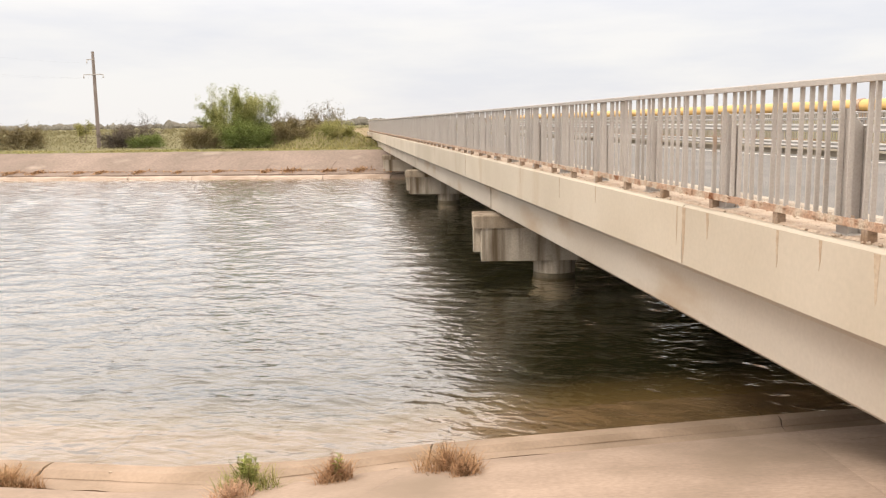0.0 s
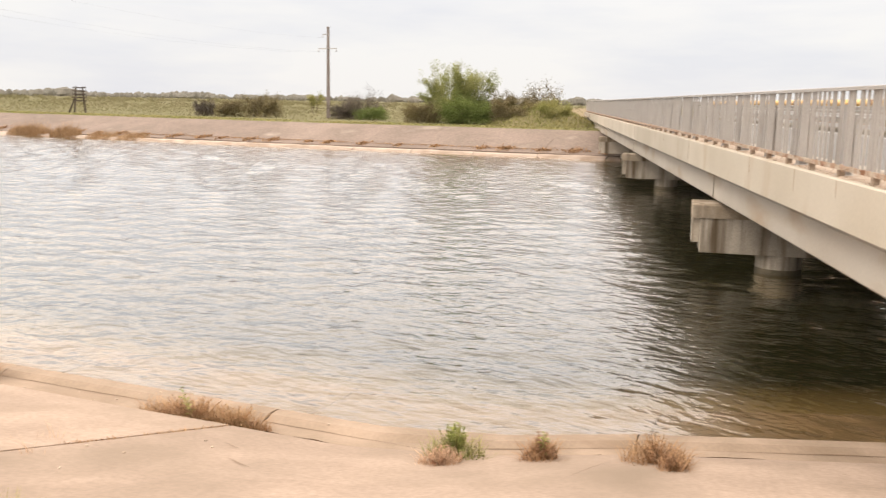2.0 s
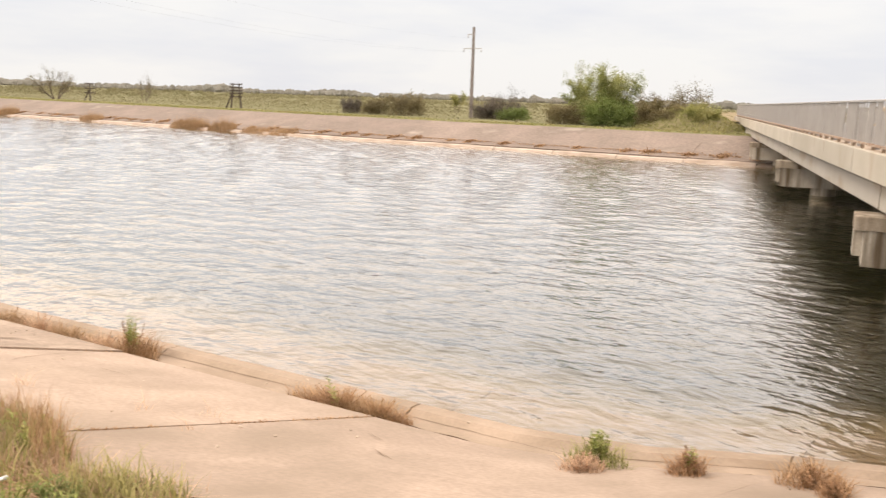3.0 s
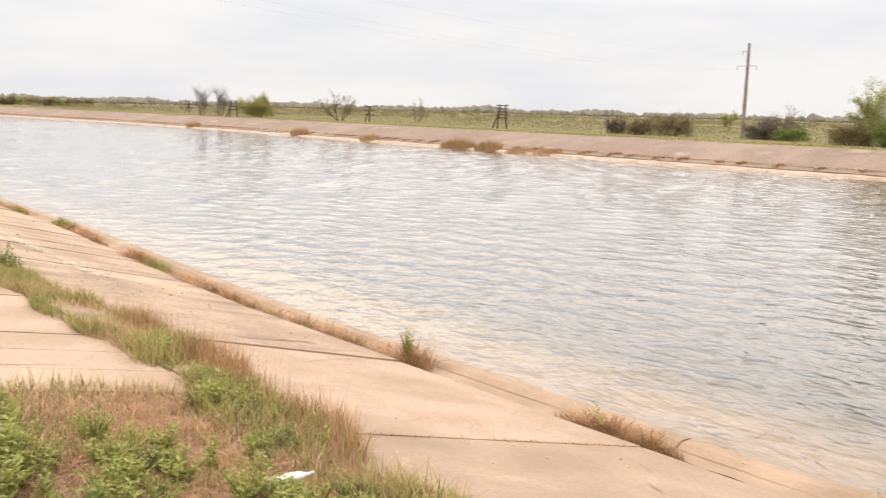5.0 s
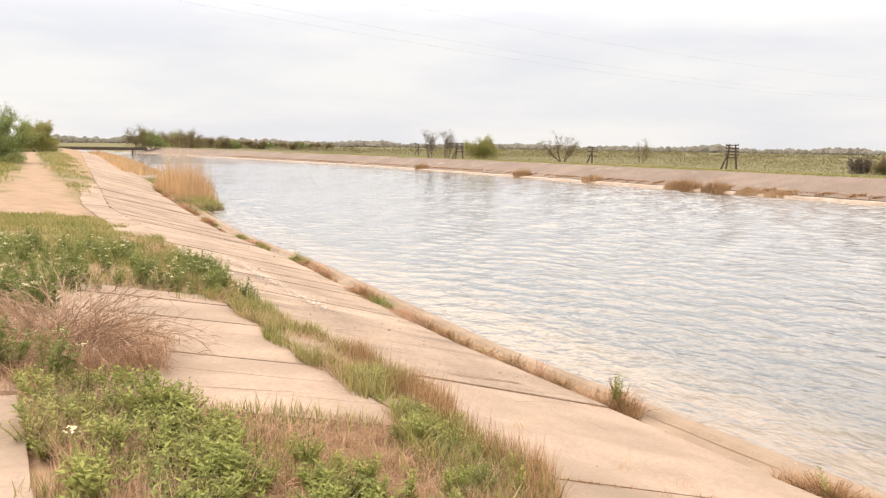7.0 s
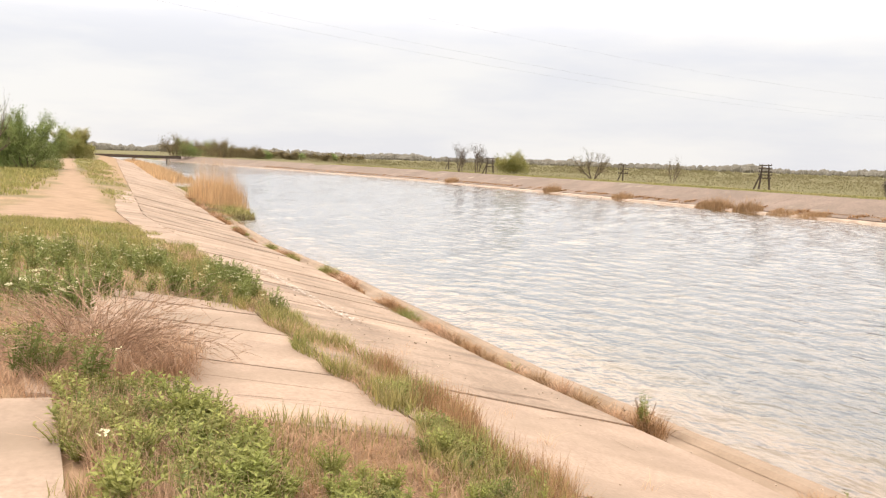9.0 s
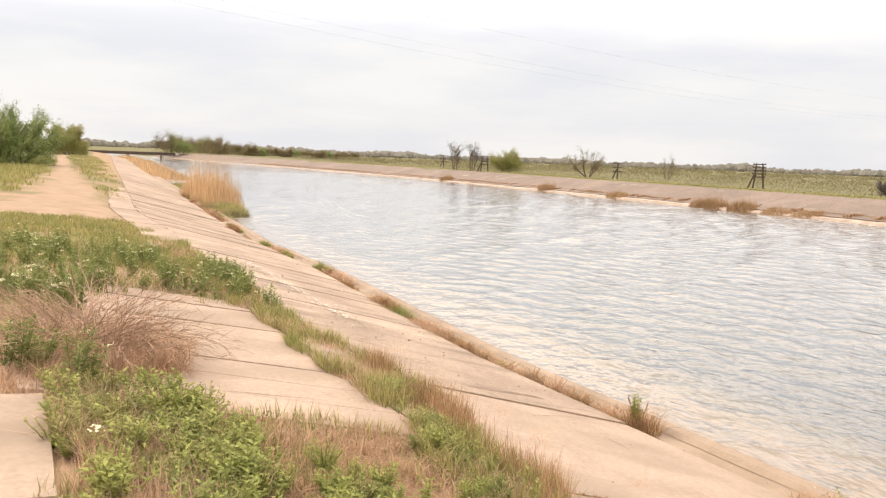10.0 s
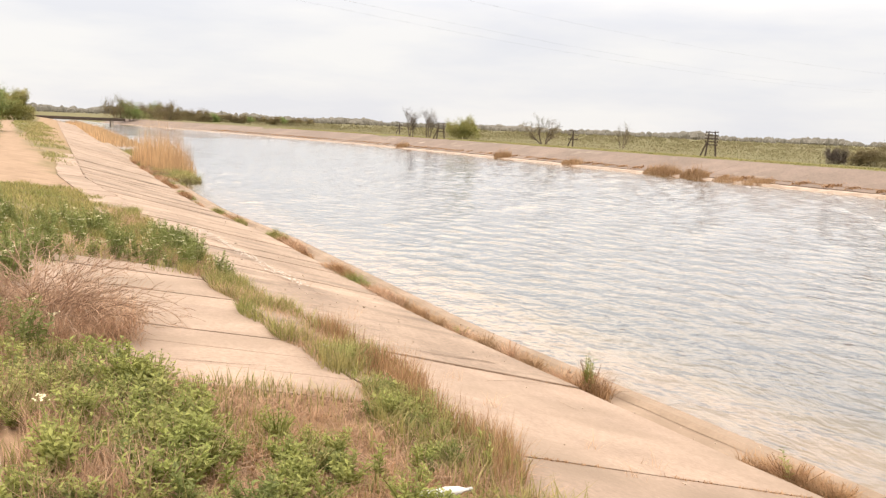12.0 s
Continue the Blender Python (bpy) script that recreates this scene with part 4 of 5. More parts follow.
def field_scrub():
    """Low airy scrub and dead herbage standing over the open field."""
    g = Geo()
    rng = random.Random(17)
    n = 0
    while n < 1500:
        x, y = rng.uniform(-330, 12), rng.uniform(72, 300)
        d = math.hypot(x, y)
        if rng.random() > 90 / d or noise.noise((x * 0.03, y * 0.03, 6)) < rng.uniform(-0.35, 0.25):
            continue
        n += 1
        h, w = rng.uniform(0.35, 1.25), rng.uniform(0.7, 2.6)
        s = 0.0014 * d
        for _ in range(26):
            a, q = rng.uniform(0, 6.283), rng.random() ** 0.6
            p = Vector((x + w * q * math.cos(a), y + w * q * math.sin(a), 1.5 + h * (1 - 0.6 * q * q) * rng.uniform(0.1, 1.0)))
            g.leaf(p, (rng.gauss(0, 1), rng.gauss(0, 1), rng.gauss(0.9, 0.7)), (rng.gauss(0, 0.5), rng.gauss(0, 0.5), 1), s * rng.uniform(0.9, 2.2), s * rng.uniform(0.5, 0.9))
    thing("field_scrub", g, M_FIELD, "low olive scrub scattered over the open field", "scrub", kind="stuff")


field_scrub()


# ---- poles, wires, timber frames ----
def power_pole():
    p = root("power_pole", pose(-41.0, 74.5, 1.5), "tall tapering concrete power pole with short cross-arms", "power pole")
    part("shaft", Geo().tube([(0, 0, -0.3), (0, 0, 8.45)], [0.19, 0.125], 10), M_POLE, p)
    for z, w in ((7.75, 0.55), (6.45, 0.95)):
        x0 = -w
        x1 = w if z < 7 else 0.1
        part("cross_arm", Geo().box(x0, x1, -0.17, -0.11, z - 0.035, z + 0.035, 0.008), M_STEEL, p)
        for xx in ((x0 + 0.03, x1 - 0.03) if z < 7 else (x0 + 0.03,)):
            part("insulator", Geo().tube([(xx, -0.14, z - 0.32), (xx, -0.14, z - 0.22), (xx, -0.14, z - 0.05)], [0.05, 0.06, 0.02], 8), M_GALV, p)


power_pole()
for k, (px, pz) in enumerate(((-41.9, 7.65), (-40.1, 7.65), (-41.5, 8.95))):
    g = Geo()
    a, b = Vector((px, 74.4, pz)), Vector((px + 11.0 + k * 0.4, -14, pz + 2.9))
    pts = [a.lerp(b, i / 24) - Vector((0, 0, 4 * 1.9 * (i / 24) * (1 - i / 24))) for i in range(25)]
    g.tube(pts, [0.0022] * 25, 4)
    thing("power_line", g, M_WIRE, "thin dark power line sagging over the canal", "power line", group="power lines")


def timber_frame(x, y, h, turn, gap, bars, label):
    """A cut-down telegraph support: legs that lean together, close cross-bars with pins on the upper half, and a raking strut."""
    p = root("timber_frame", pose(x, y, 1.5, 0, 0, turn), label, "timber frame", group="timber frames")
    for s in ((-1, 1) if gap > 0.1 else (0,)):
        part("leg", Geo().tube([(s * gap * 1.45, 0, -0.2), (s * gap * 0.8, 0, h)], [0.10, 0.075], 8), M_TIMBER, p)
    part("strut", Geo().tube([(-gap - 0.75, 0.5, -0.2), (-gap * 0.8, 0.06, h * 0.72)], [0.085, 0.06], 8), M_TIMBER, p)
    for k in range(bars):
        z = h * (0.97 - 0.50 * k / max(1, bars - 1))
        w = 0.62 + 0.05 * (k % 2)
        part("cross_bar", Geo().box(-w, w, -0.17, -0.09, z - 0.055, z + 0.055, 0.01), M_TIMBER, p)
        for q in (-0.9, -0.45, 0.45, 0.9):
            part("insulator_pin", Geo().tube([(w * q, -0.13, z + 0.05), (w * q, -0.13, z + 0.15)], [0.04, 0.035], 6), M_TIMBER, p)


for x, y, h, tn, gap, bars in ((-65.5, 68.8, 2.55, 43, 0.36, 5), (-89.5, 69.8, 2.1, 52, 0.0, 3), (-114, 64.5, 2.4, 60, 0.40, 4), (-150, 76, 2.3, 65, 0.0, 3)):
    timber_frame(x, y, h, tn, gap, bars, "dark tarred timber frame with close cross-bars on the far bank")

far_bridge = root("footbridge", pose(-226, 0, 0), "low dark girder bridge far up the canal", "bridge")
part("girder", Geo().box(-1.2, 1.2, 10, 40, 1.2, 1.9), M_TIMBER, far_bridge)
for y in (20, 29, 37):
    part("pier", Geo().box(-1.0, 1.0, y - 0.3, y + 0.3, -2.5, 1.15), M_PIER, far_bridge)


# ---- low plants ----
def stuff(name, geo, material, label, category):
    return thing(name, geo, material, label, category, kind="stuff")


def inside(poly, x, y):
    c = False
    for (xa, ya), (xb, yb) in zip(poly, poly[1:] + poly[:1]):
        if (ya > y) != (yb > y) and x < (xb - xa) * (y - ya) / (yb - ya) + xa:
            c = not c
    return c


def scatter(rng, poly, n, clump=0.0, freq=0.9, z=7.0):
    """Places inside an outline, thinned by a noise so that they gather in clumps."""
    x0, x1 = min(p[0] for p in poly), max(p[0] for p in poly)
    y0, y1 = min(p[1] for p in poly), max(p[1] for p in poly)
    out, tries = [], 0
    while len(out) < n and tries < n * 60:
        tries += 1
        x, y = rng.uniform(x0, x1), rng.uniform(y0, y1)
        e = min(0.8, 0.05 * min(x1 - x0, y1 - y0) + 0.1)
        if inside(poly, x + e * noise.noise((x * 1.3, y * 1.3, 40)) * 1.6, y + e * noise.noise((x * 1.3, y * 1.3, 50)) * 1.6) and noise.noise((x * freq, y * freq, z)) > rng.uniform(-0.6, 0.6) * (1 - clump) + (clump - 0.5) * 0.5:
            out.append((x, y))
    return out


def grass(name, material, label, poly, n, h, w, lean, seed, clump=0.3, freq=0.9, category="grass"):
    rng = random.Random(seed)
    g = Geo()
    for x, y in scatter(rng, poly, n, clump, freq, seed):
        hh = rng.uniform(*h)
        g.blade((x, y, land(x, y) - 0.02), hh, w * rng.uniform(0.6, 1.4), rng.uniform(0, 6.283), hh * rng.uniform(0.1, lean))
    return stuff(name, g, material, label, category)


def weed_mesh(seed, h, leaves, size, spread, narrow=0.4):
    rng = random.Random(seed)
    g = Geo()
    tops = []
    for s in range(max(3, leaves // 13)):
        a = rng.uniform(0, 6.283)
        r = rng.uniform(0.0, 0.4) * spread
        hh = h * rng.uniform(0.55, 1.0)
        p0 = Vector((r * math.cos(a) * 0.4, r * math.sin(a) * 0.4, -0.02))
        p1 = Vector((spread * math.cos(a) * rng.uniform(0.2, 0.8), spread * math.sin(a) * rng.uniform(0.2, 0.8), hh))
        g.tube([p0, p0.lerp(p1, 0.5) + Vector((0, 0, hh * 0.08)), p1], [0.005, 0.004, 0.002], 3, cap=False)
        tops.append(p1)
        for k in range(13):
            f = 0.12 + 0.88 * (k / 12)
            q = p0.lerp(p1, f)
            b = k * 2.4 + a
            d = Vector((math.cos(b), math.sin(b), rng.uniform(0.15, 0.9)))
            ln = size * rng.uniform(0.7, 1.25) * (1.15 - 0.45 * f)
            g.leaf(q, d, (0, 0, 1), ln, ln * narrow * rng.uniform(0.8, 1.2))
    return g, tops


def flower_geo(tops, seed, n, r):
    rng = random.Random(seed)
    g = Geo()
    for p in tops[:n]:
        for _ in range(16):
            q = p + Vector((rng.gauss(0, r * 0.45), rng.gauss(0, r * 0.45), rng.uniform(0.0, r * 0.5)))
            g.leaf(q, (rng.gauss(0, 1), rng.gauss(0, 1), 0.4), (0, 0, 1), r * 0.5, r * 0.42)
    return g


def plant_kind(name, seed, h, leaves, size, spread, material, label, flowers=0, narrow=0.4, group="", fr=0.03):
    g, tops = weed_mesh(seed, h, leaves, size, spread, narrow)
    ob = root(name, pose(0, 0, -50), label, "weed", group)
    part("foliage", g, material, ob)
    if flowers:
        part("blossom", flower_geo(tops, seed, flowers, fr), M_FLOWER, ob, "cream-white flower heads")
    return ob


def plant_out(kinds, places, rng, lo=0.75, hi=1.25, z=None):
    for i, (x, y) in enumerate(places):
        k = kinds[rng.randrange(len(kinds))]
        c = copy_thing(k, pose(x, y, (land(x, y) if z is None else z), rng.uniform(-6, 6), rng.uniform(-6, 6), rng.uniform(0, 360)))
        s = rng.uniform(lo, hi)
        c.scale = (s, s, s * rng.uniform(0.85, 1.15))


def drop_kinds(kinds):
    for k in kinds:
        for o in list(k.children_recursive) + [k]:
            bpy.data.objects.remove(o)


rng = random.Random(21)
FRONT = [(-7.0, 0.65), (-6.4, 2.95), (-4.9, 3.25), (-3.4, 3.0), (-2.3, 2.3), (-1.8, 0.6), (-2.4, -0.8), (-4.3, -0.9), (-4.85, 0.1), (-6.2, 0.25)]
LEAFY = [(-7.5, 0.3), (-7.1, 0.9), (-6.3, 1.3), (-5.3, 1.45), (-4.6, 1.05), (-4.3, 0.3), (-4.75, 0.15), (-6.2, 0.3)]
PATCHY = [(-5.6, 1.5), (-5.7, 2.2), (-4.4, 2.4), (-3.2, 2.0), (-2.6, 1.0), (-2.4, -0.6), (-4.2, -0.8), (-4.3, 0.3), (-4.6, 1.05)]
STRIP = [(-3.0, 2.6), (-6.2, 2.7), (-7.2, 2.82), (-12.2, 2.95), (-20.5, 3.0), (-20.5, 3.75), (-16, 3.65), (-12.5, 3.5), (-10.2, 3.72), (-8, 3.7), (-6.9, 3.55), (-4.7, 3.15), (-3.4, 3.0)]
HEDGE = [(-11.9, 3.3), (-13.1, 1.7), (-12.2, 0.9), (-10.7, 0.2), (-10.4, -2.6), (-15.5, -4), (-17.6, -1), (-17.6, 2.6), (-15.5, 3.8)]
LAWN = [(-16.0, -5), (-23.4, -6), (-23.9, 0.0), (-24.5, 1.6), (-25.6, 2.7), (-24.4, 3.25), (-21.3, 3.15), (-18.6, 3.1), (-15.4, 3.5)]

kinds_green = [plant_kind("leafy_weed", 40 + i, 0.15 + 0.02 * i, (208, 260, 234)[i % 3], (0.040, 0.052, 0.062)[i % 3], 0.24, (M_WEED, M_WEEDDARK, M_WEED, M_LEAF_F, M_WEED, M_WEED)[i], "fresh green leafy weed in the dry grass of the bank", 0, (0.5, 0.4, 0.55)[i % 3], "bank weeds") for i in range(6)]
kinds_low = [plant_kind("leafy_weed", 60 + i, 0.20, 52, 0.07, 0.13, (M_WEED, M_WEEDDARK, M_WEED)[i], "low green weed among straw on the bank", 0, 0.35, "bank weeds") for i in range(3)]
kinds_flower = [plant_kind("flowering_weed", 80 + i, 0.40, 130, 0.075, 0.22, M_WEEDDARK, "dark green weed with cream-white flower heads", (4, 2, 1)[i % 3], 0.38, "flowering weeds", 0.036) for i in range(6)]
plant_out(kinds_green, scatter(rng, LEAFY, 140, 0.10, 1.1), rng, 0.6, 1.25)
plant_out(kinds_green + kinds_low, scatter(rng, PATCHY, 105, 0.4, 1.7), rng, 0.55, 1.05)
plant_out(kinds_low, scatter(rng, FRONT, 32, 0.45, 1.4), rng, 0.6, 1.2)
plant_out(kinds_low + kinds_green[1:], scatter(rng, [(-4.6, 2.3), (-6.2, 2.8), (-8.0, 3.1), (-8.0, 3.7), (-6.6, 3.5), (-4.4, 3.0), (-3.6, 2.7)], 48, 0.4, 1.6), rng, 0.5, 0.95)
plant_out(kinds_flower, scatter(rng, HEDGE, 240, 0.2), rng, 0.6, 1.15)
plant_out(kinds_flower[2:], [(-10.75, 0.35), (-10.9, 0.6), (-10.5, 0.5), (-10.6, 0.15), (-11.0, 0.25), (-10.8, 0.75)], rng, 1.3, 1.7)
plant_out(kinds_flower[1:3] + kinds_low, scatter(rng, [(-12.0, 3.0), (-12.0, 3.5), (-17, 3.7), (-17, 3.2)], 26, 0.2), rng, 0.6, 1.0)
plant_out(kinds_green, [(-8.9, 0.05), (-9.15, -0.1), (-9.0, 0.3), (-8.2, 0.35), (-8.0, 0.2), (-8.35, 0.1), (-9.3, 0.1)], rng, 0.8, 1.15)
plant_out(kinds_green + kinds_low, scatter(rng, [(-4.8, 1.45), (-5.0, 1.9), (-4.0, 2.45), (-3.2, 2.3), (-2.8, 1.1), (-3.8, 1.3)], 26, 0.25, 1.8), rng, 0.5, 0.9)
plant_out(kinds_flower[2:3], [(-7.85, 0.05), (-7.95, -0.05), (-7.8, 0.18), (-7.45, 0.42), (-7.5, 0.52)], rng, 0.9, 1.2)
cream = plant_kind("flowering_weed", 95, 0.30, 195, 0.045, 0.22, M_WEED, "fresh green weed with one cream-white flower head", 1, 0.5, "flowering weeds", 0.042)
plant_out([cream], [(-4.95, 0.42)], rng, 1.0, 1.1)
drop_kinds(kinds_green + kinds_low + kinds_flower + [cream])

grass("dry_grass", M_GRASSDRY, "matted pale straw lying on the bank", FRONT, 30000, (0.015, 0.055), 0.0055, 5.0, 5, 0.15)
grass("bank_grass", M_GRASS, "green grass blades growing through straw", FRONT, 6500, (0.05, 0.20), 0.007, 0.8, 6, 0.5, 1.6)
grass("straw_heap", M_GRASSDRY, "heaps of bleached straw and dead stems", FRONT, 9000, (0.04, 0.15), 0.006, 2.6, 26, 0.5, 2.2)
grass("strip_grass", M_GRASS, "tall grass growing in the gap between the slabs", STRIP, 15000, (0.06, 0.26), 0.009, 1.2, 7, 0.6, 1.7)
grass("strip_straw", M_GRASSDRY, "dry stalks in the gap between the slabs", STRIP, 13000, (0.03, 0.20), 0.006, 1.7, 8, 0.2)
grass("hedge_grass", M_GRASS, "grass among the flowering weeds", HEDGE, 8000, (0.06, 0.22), 0.010, 0.7, 9, 0.1)
grass("hedge_straw", M_GRASSDRY, "dry stalks among the flowering weeds", HEDGE, 1500, (0.05, 0.22), 0.008, 1.8, 10, 0.3)
grass("turf", M_GRASS, "short yellow-green turf beside the track", LAWN, 46000, (0.05, 0.17), 0.013, 1.0, 11, 0.3, 0.6)
grass("verge_grass", M_LAWN, "rough grass between the track and the slabs", [(-35, 3.8), (-41, 4.1), (-51, 4.5), (-67, 5.3), (-103, 7.3), (-137, 9.8), (-137, 13), (-103, 10.8), (-72, 7.7), (-51, 5.8), (-41, 4.8), (-35, 4.15)], 12000, (0.06, 0.26), 0.022, 1.4, 12, 0.6, 0.5)
grass("roadside_grass", M_GRASS, "green grass on the landward side of the track", [(-31, -2.5), (-35, 0.5), (-45, 1.5), (-59, 2.6), (-82, 4.1), (-105, 5.6), (-112, -2), (-70, -7), (-40, -6)], 36000, (0.10, 0.32), 0.03, 1.1, 13, 0.2, 0.4)
grass("far_bank_grass", M_LAWN, "grass along the top of the far bank", [(30, 59.9), (30, 63), (-36, 63.5), (-100, 68), (-180, 66), (-180, 61), (-130, 64.5), (-97, 63.4), (-37, 59.9)], 26000, (0.06, 0.20), 0.05, 1.4, 14, 0.15, 0.2)
grass("field_grass", M_FIELD, "tall uneven grass of the open field", [(10, 64), (-30, 64), (-100, 68), (-240, 66), (-300, 130), (-120, 170), (-10, 140)], 52000, (0.08, 0.26), 0.07, 1.6, 15, 0.05, 0.06)

grass("dead_stalks", M_DRYWEED, "rust-brown dead stalks among the straw", [(-6.1, 1.2), (-6.2, 2.4), (-4.8, 2.8), (-3.2, 2.6), (-3.0, 1.5), (-4.4, 1.3)], 9000, (0.02, 0.09), 0.0055, 4.0, 19, 0.3, 1.7)
grass("rim_stalks", M_DRYWEED, "tall thin brown stalks along the rim of the grass strip", [(-4.2, 2.85), (-5.7, 3.05), (-7.0, 3.25), (-9.4, 3.4), (-9.4, 3.75), (-8.3, 3.72), (-7.0, 3.6), (-5.6, 3.42), (-4.4, 3.12)], 3600, (0.10, 0.38), 0.0040, 0.6, 24, 0.35, 1.3)
grass("shrub_tussock", M_GRASSDRY, "golden straw tussock growing through the dry shrub", [(-7.4, 0.25), (-7.45, 0.95), (-7.9, 1.45), (-8.7, 1.35), (-9.2, 0.5), (-8.3, -0.1)], 6000, (0.06, 0.32), 0.005, 1.4, 25, 0.45, 2.2)
grass("edge_straw", M_GRASSDRY, "straw leaning over the rim of the slabs", [(-6.75, 0.4), (-6.35, 2.95), (-5.85, 2.95), (-6.1, 0.6)], 3000, (0.03, 0.10), 0.006, 2.4, 16, 0.3, 2.5)
grass("weed_straw", M_GRASSDRY, "dry stalks standing among the green weeds", LEAFY, 6500, (0.08, 0.27), 0.006, 1.0, 18, 0.25, 1.6)


# weeds in the joints of the bank
def tuft(g, rng, x, y, z, n, h, spread, w=0.007, along=(1, 1)):
    for _ in range(n):
        a, r = rng.uniform(0, 6.283), rng.uniform(0, 1) ** 0.7 * spread
        hh = h * rng.uniform(0.45, 1.0) * (1 - 0.4 * r / spread)
        g.blade((x + r * math.cos(a) * along[0], y + r * math.sin(a) * along[1], z - 0.02), hh, w * rng.uniform(0.7, 1.4), rng.uniform(0, 6.283), hh * rng.uniform(0.3, 1.5))


def dry_tuft(x, y, n, h, spread, material, label, along=(1, 1), w=0.007, seed=1, green=0):
    r2 = random.Random(seed)
    z = land(x, y)
    ob = root("weed_tuft", pose(x, y, z), label, "weed", "bank joint weeds")
    g = Geo()
    tuft(g, r2, 0, 0, 0, n, h, spread, w, along)
    part("straw", g, material, ob, kind="stuff")
    if h < 0.6 and n > 300:
        dg, _ = weed_mesh(seed + 900, h * 0.9, 234, 0.042, spread * 0.75, 0.4)
        dg.v = [(a * along[0], b * along[1], c) for a, b, c in dg.v]
        part("dead_leaves", dg, material, ob)
    if green:
        gg, _ = weed_mesh(seed + 500, h * 1.05, green, 0.075, spread * 0.45, 0.3)
        part("foliage", gg, M_WEED, ob, "fresh green shoots")
    return ob


dry_tuft(-2.55, 6.62, 400, 0.30, 0.26, M_GRASS, "green weed tuft with a dry tail in a slab joint", seed=1, green=260)
dry_tuft(-2.53, 6.18, 500, 0.18, 0.22, M_GRASSDRY, "dry straw tuft in a slab joint", (0.8, 1.4), seed=2)
dry_tuft(-1.86, 6.78, 520, 0.26, 0.18, M_DRYWEED, "rust-brown dry weed with green shoots in a slab joint", (0.8, 1.5), seed=3, green=26)
dry_tuft(-0.94, 7.02, 700, 0.26, 0.28, M_DRYWEED, "rust-brown dry weed in a slab joint", (1.0, 1.3), seed=4)
dry_tuft(-0.76, 6.66, 500, 0.16, 0.20, M_DRYWEED, "rust-brown dry weed in a slab joint", (0.6, 1.6), seed=5)
dry_tuft(-5.35, 6.80, 1900, 0.32, 0.55, M_DRYWEED, "long rust-brown weed patch on the ledge", (1.2, 0.35), seed=6, green=26)
dry_tuft(-4.9, 6.83, 900, 0.28, 0.34, M_DRYWEED, "rust-brown weed patch on the ledge", (1.2, 0.4), seed=7)
dry_tuft(-8.38, 6.82, 600, 0.50, 0.30, M_DRYWEED, "brown weed tuft with green shoots standing on the ledge", seed=8, green=234)
dry_tuft(-8.3, 6.72, 600, 0.22, 0.32, M_DRYWEED, "dry weed foot on the ledge", seed=9)
for i, (px, h, material) in enumerate(((-8.9, 0.26, M_GRASSDRY), (-9.5, 0.30, M_TANREED), (-10.1, 0.32, M_GRASSDRY), (-10.7, 0.30, M_TANREED), (-12.2, 0.28, M_TANREED), (-12.9, 0.30, M_DRYWEED), (-13.7, 0.30, M_TANREED))):
    dry_tuft(px, near_shore(px) - 1.25, 900, h, 0.42, material, "golden-brown dry weeds along the ledge joint", (1.4, 0.5), 0.008, seed=700 + i)
r3 = random.Random(77)
xx = -9.0
while xx > -62:
    gap = noise.noise((xx * 0.35, 0, 4))
    if gap > -0.08:
        dry_tuft(xx, near_shore(xx) - 1.30 + r3.uniform(-0.1, 0.12), r3.randrange(800, 1300), r3.uniform(0.18, 0.42), r3.uniform(0.35, 0.6), (M_DRYWEED, M_GRASSDRY, M_DRYWEED, M_GRASS)[r3.randrange(4)], "dry brown weeds along the ledge joint", (1.4, 0.4), 0.0105, seed=int(-xx * 10), green=(26 if r3.random() < 0.18 else 0))
    xx -= r3.uniform(0.6, 1.1)
# thin lines of dry growth in the joints between the sloping slabs
g = Geo()
for k in range(-14, 1):
    x0 = -4.75 + 3.5 * k
    for _ in range(380 if k > -6 else 120):
        t = r3.uniform(1.5, 4.9)
        if noise.noise((x0, t * 1.6, 2)) > -0.22:
            px = x0 - 0.12 * (t - 1.46)
            tuft(g, r3, px, near_shore(px) - t, lerp_line(BANK, t), 3, 0.055, 0.028, 0.011)
stuff("joint_weeds", g, M_DRYWEED, "dry brown growth in the cracks between slabs", "weeds")


# ---- reeds ----
def reeds(places, n, h, label, spread, w=0.02, seed=3, lean=0.25, material=None):
    r2 = random.Random(seed)
    g = Geo()
    for x, y, f in places:
        for _ in range(n):
            a, r = r2.uniform(0, 6.283), r2.uniform(0, 1) ** 0.6 * spread
            px, py = x + r * math.cos(a) * 1.3, y + r * math.sin(a) * 0.7
            hh = h * f * (r2.uniform(0.3, 0.62) if r2.random() < 0.84 else r2.uniform(0.62, 1.05)) * (1 - 0.3 * (r / spread) ** 2)
            g.blade((px, py, max(-0.1, land(px, py)) - 0.05), hh, w * r2.uniform(0.6, 1.5) * (0.7 if hh > 0.65 * h * f else 1.0), r2.uniform(0, 6.283), hh * r2.uniform(0.02, lean))
    return stuff("reed_bed", g, material or M_REED, label, "reeds")


